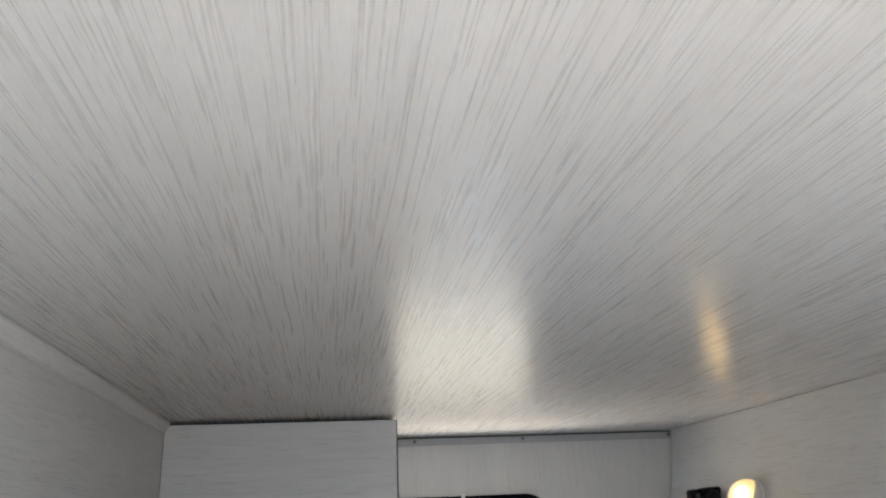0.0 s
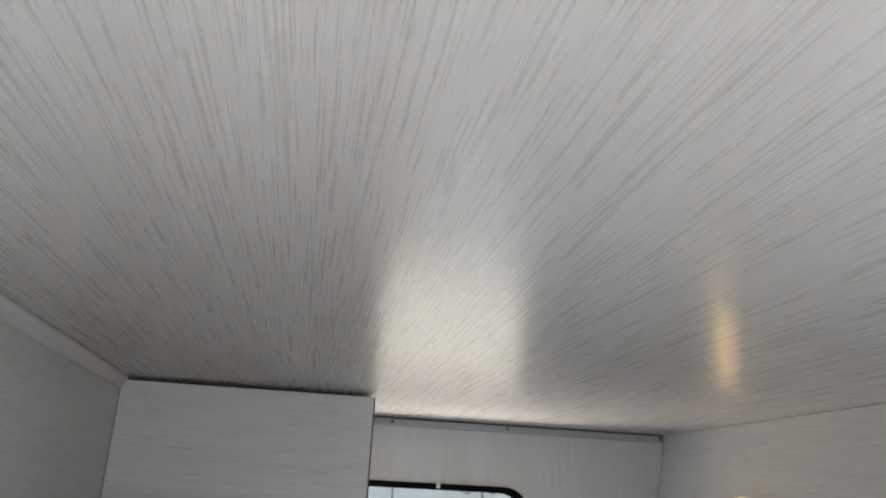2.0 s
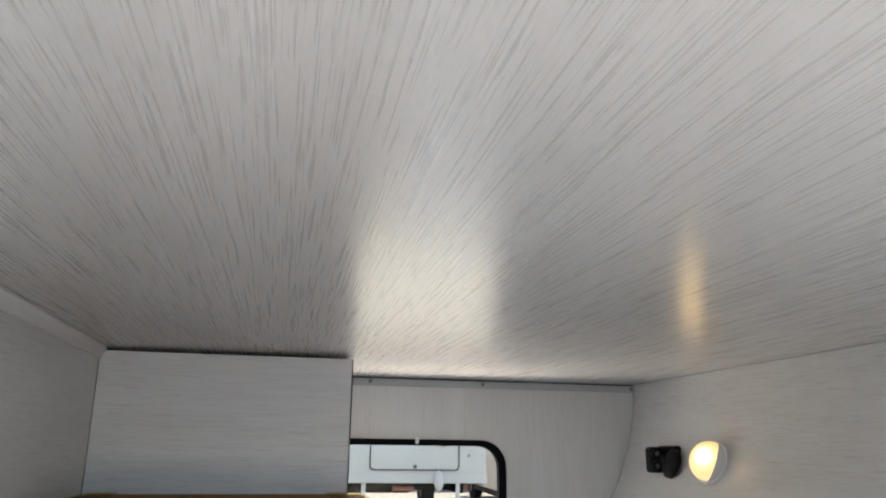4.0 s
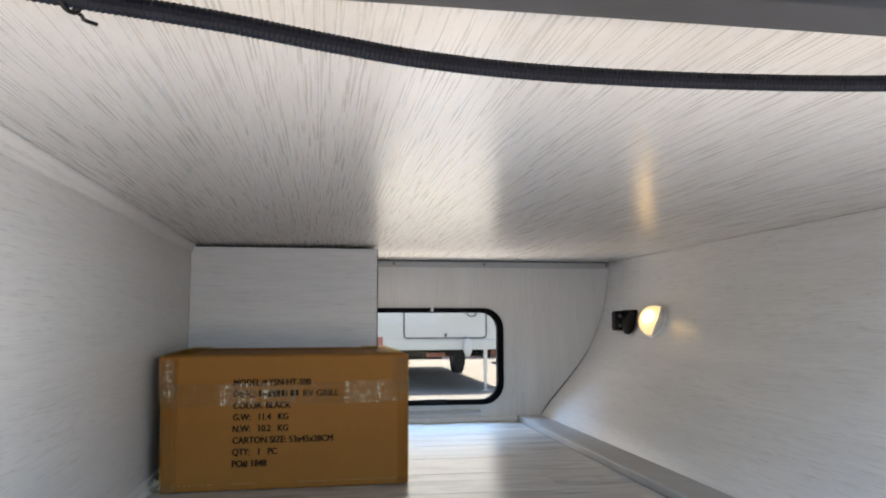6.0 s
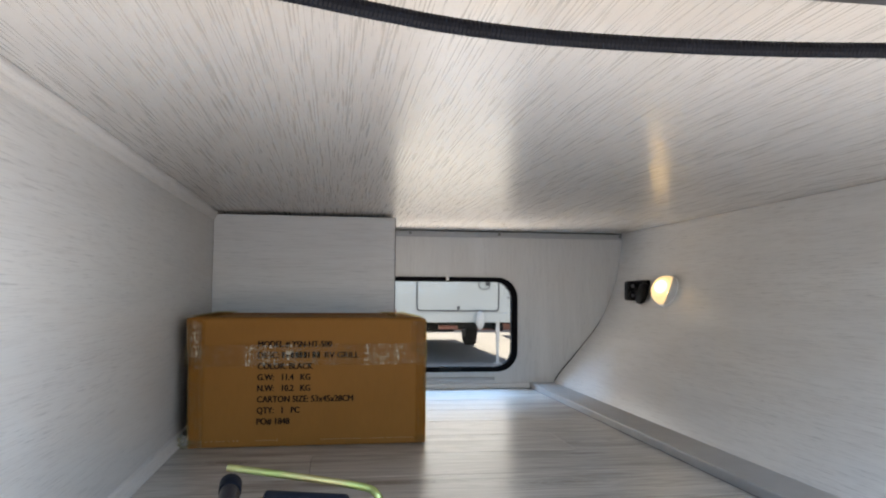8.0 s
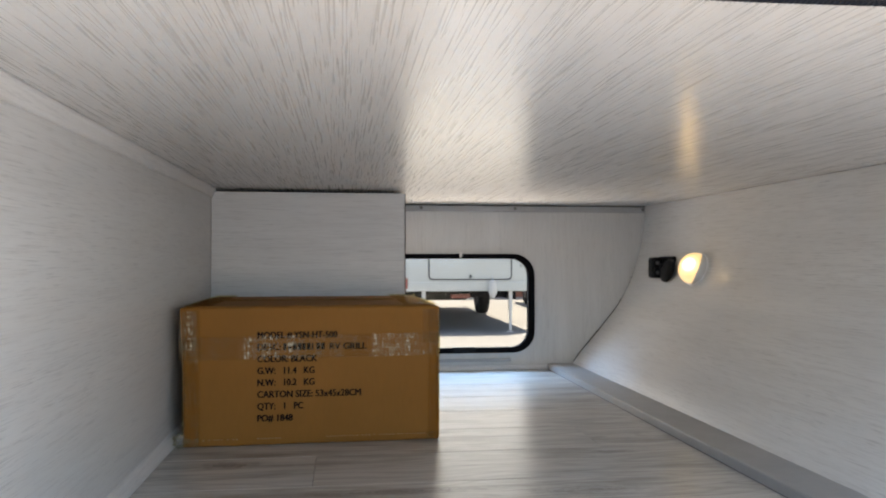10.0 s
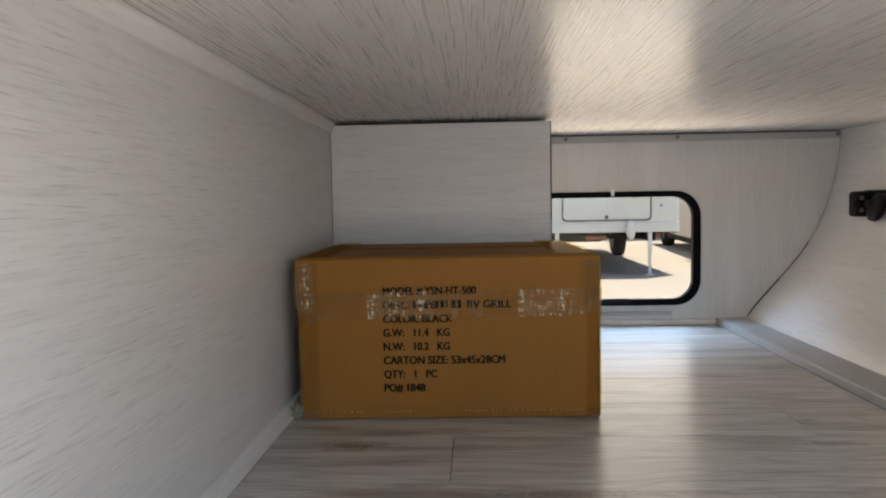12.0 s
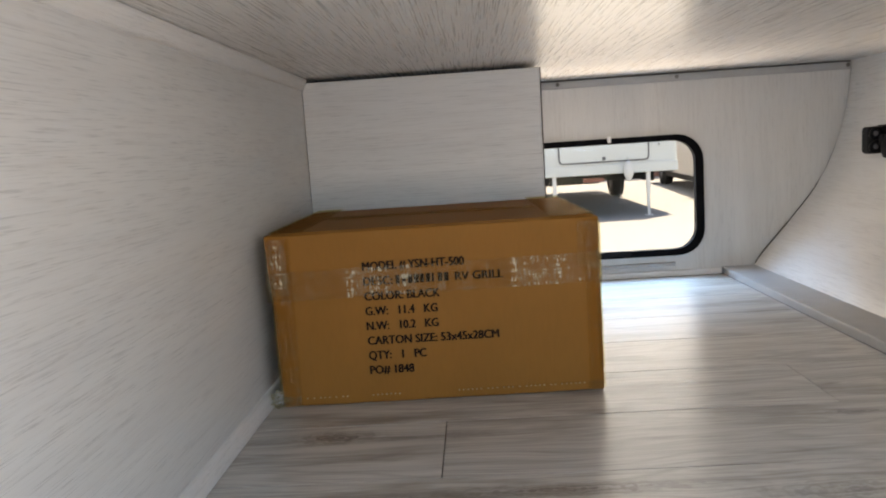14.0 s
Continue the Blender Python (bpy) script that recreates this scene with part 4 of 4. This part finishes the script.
edge = [e for e in bm.edges if abs(e.verts[0].co.z - e.verts[1].co.z) < 1e-6]
bmesh.ops.bevel(bm, geom=edge, offset=0.003, segments=2, affect='EDGES', profile=0.5)
part("tabletop", bm, M_TABLE, table, "", True)
R = 0.0125
part("leg_frame", tube([(0.114, -0.794, 0.052), (0.101, -0.830, 0.052), (0.103, -0.875, 0.052), (0.130, -0.922, 0.052), (0.190, -0.955, 0.050), (0.30, -0.990, 0.046), (0.532, -0.985, 0.046), (0.70, -1.010, 0.046), (0.86, -1.03, 0.046), (0.93, -1.06, 0.046)], R), M_TUBE, table, "", True)
part("leg_frame", tube([(0.196, -0.745, 0.101), (0.199, -0.785, 0.092), (0.203, -0.822, 0.082), (0.209, -0.849, 0.074), (0.226, -0.870, 0.068), (0.265, -0.884, 0.064), (0.398, -0.908, 0.062), (0.629, -0.944, 0.060), (0.80, -0.972, 0.056), (0.848, -0.925, 0.056), (0.874, -0.868, 0.056), (0.869, -0.812, 0.056)], R), M_TUBE, table, "", True)
part("leg_frame", tube([(0.766, -0.786, 0.052), (0.758, -0.85, 0.050), (0.748, -0.93, 0.046), (0.735, -1.06, 0.043), (0.72, -1.20, 0.043)], 0.0115), M_TUBE, table, "", True)
part("leg_frame", tube([(0.235, -1.045, 0.055), (0.30, -1.025, 0.072), (0.393, -1.008, 0.078), (0.52, -0.996, 0.076), (0.62, -1.012, 0.076), (0.78, -1.040, 0.074), (0.90, -1.09, 0.06)], R), M_TUBE, table, "", True)
part("end_cap", rod((0.7665, -0.776, 0.0522), (0.7645, -0.792, 0.052), 0.0135, 18, bevel=0.002), M_RUBBER, table, "", True)
part("end_cap", rod((0.1953, -0.737, 0.1028), (0.1972, -0.762, 0.0972), 0.0138, 18, bevel=0.002), M_RUBBER, table, "", True)
for x, y, way in ((0.112, -0.806, 1), (0.874, -0.832, -1)):
    x0, x1 = min(x, x + way * 0.026), max(x, x + way * 0.026)
    hinge = part("hinge_bracket", box(x0, x1, y - 0.0015, y + 0.0015, 0.030, 0.068, 0.001, 1), M_PLATE, table, "bright zinc hinge bracket")
    part("foot_plate", box(x0, x1, y - 0.026, y - 0.0015, 0.0302, 0.0322, 0.0005, 1), M_PLATE, hinge)
    part("bolt", rod((x + way * 0.024, y, 0.044), (x + way * 0.032, y, 0.044), 0.0042, 8, bevel=0.0008), M_SCREW, hinge)
part("hinge_plate", box(0.135, 0.215, -1.035, -0.965, 0.0302, 0.0335, 0.001, 1), M_PLATE, table, "bright zinc hinge plate")
RODR = 0.0042
part("lock_rod", tube([(0.2090, -0.874, 0.1530), (0.2864, -0.8998, 0.1470), (0.3512, -0.9206, 0.1402), (0.3659, -0.9310, 0.1350), (0.3690, -0.9400, 0.1265), (0.3670, -0.9850, 0.1180), (0.3645, -1.0250, 0.1045), (0.3670, -1.0440, 0.0970), (0.3780, -1.0540, 0.0950), (0.4120, -1.0620, 0.0940)], RODR, 12), M_ZINC, table, "yellow zinc-plated rod", True)
part("lock_rod", tube([(0.1980, -1.0350, 0.0840), (0.2210, -0.9620, 0.1015), (0.2446, -0.9049, 0.1204), (0.2572, -0.9039, 0.1235), (0.3377, -0.9269, 0.1224), (0.5581, -0.9802, 0.1094), (0.7870, -1.0335, 0.0963), (0.9239, -1.0648, 0.0901)], RODR, 12), M_ZINC, table, "yellow zinc-plated rod", True)
part("grip", rod((0.2509, -0.9018, 0.1230), (0.3366, -0.9263, 0.1224), 0.0118, 22, bevel=0.003), M_RUBBER, table, "black rubber grip", True)
part("collar", rod((0.3430, -0.9283, 0.1221), (0.3450, -0.9288, 0.1220), 0.0049, 16), M_TUBE, table, "dark ring on the rod", True)
part("lock_rod", tube([(0.5100, -1.1000, 0.0900), (0.5210, -1.0620, 0.1030), (0.5435, -0.9917, 0.1089), (0.5508, -0.9802, 0.1151), (0.5644, -0.9781, 0.1172), (0.6731, -1.0021, 0.1120), (0.7891, -1.0293, 0.1068), (0.9030, -1.0544, 0.1015)], RODR, 12), M_ZINC, table, "yellow zinc-plated rod", True)
part("grip", rod((0.4080, -1.0610, 0.0940), (0.5200, -1.0720, 0.0900), 0.0118, 22, bevel=0.003), M_RUBBER, table, "black rubber grip", True)
part("gusset", box(0.745, 0.865, -1.075, -1.025, 0.046, 0.082, 0.006), M_TUBE, table, "black latch block")

# ---- floor planks, laid across ----
GAP = 0.0011
edges_y = [YB]
y = 0.868
while y > YF:
    edges_y.append(y)
    y -= 0.1945
edges_y.append(YF)
ROWS = {0.09: 0.856, -0.105: 0.279, -0.494: 0.546}
shared = {}
for n, (y1, y0) in enumerate(zip(edges_y, edges_y[1:])):
    cut = None
    for top, x in ROWS.items():
        if abs(top - y1) < 0.03:
            cut = x
    spans = [(XL, 1.0375)] if cut is None else [(XL, cut), (cut, 1.0375)]
    for x0, x1 in spans:
        key = (round(x1 - x0, 3), round(y1 - y0, 3))
        if key not in shared:
            bm = box(GAP * 0.6, x1 - x0 - GAP * 0.6, GAP, y1 - y0 - GAP, -0.0055, 0.0)
            bmesh.ops.recalc_face_normals(bm, faces=bm.faces)
            me = bpy.data.meshes.new("plank")
            bm.to_mesh(me)
            bm.free()
            me.materials.append(M_PLANK)
            shared[key] = me
        p = new("plank", shared[key])
        p.location = (x0, y0, 0)
        p.parent = floor
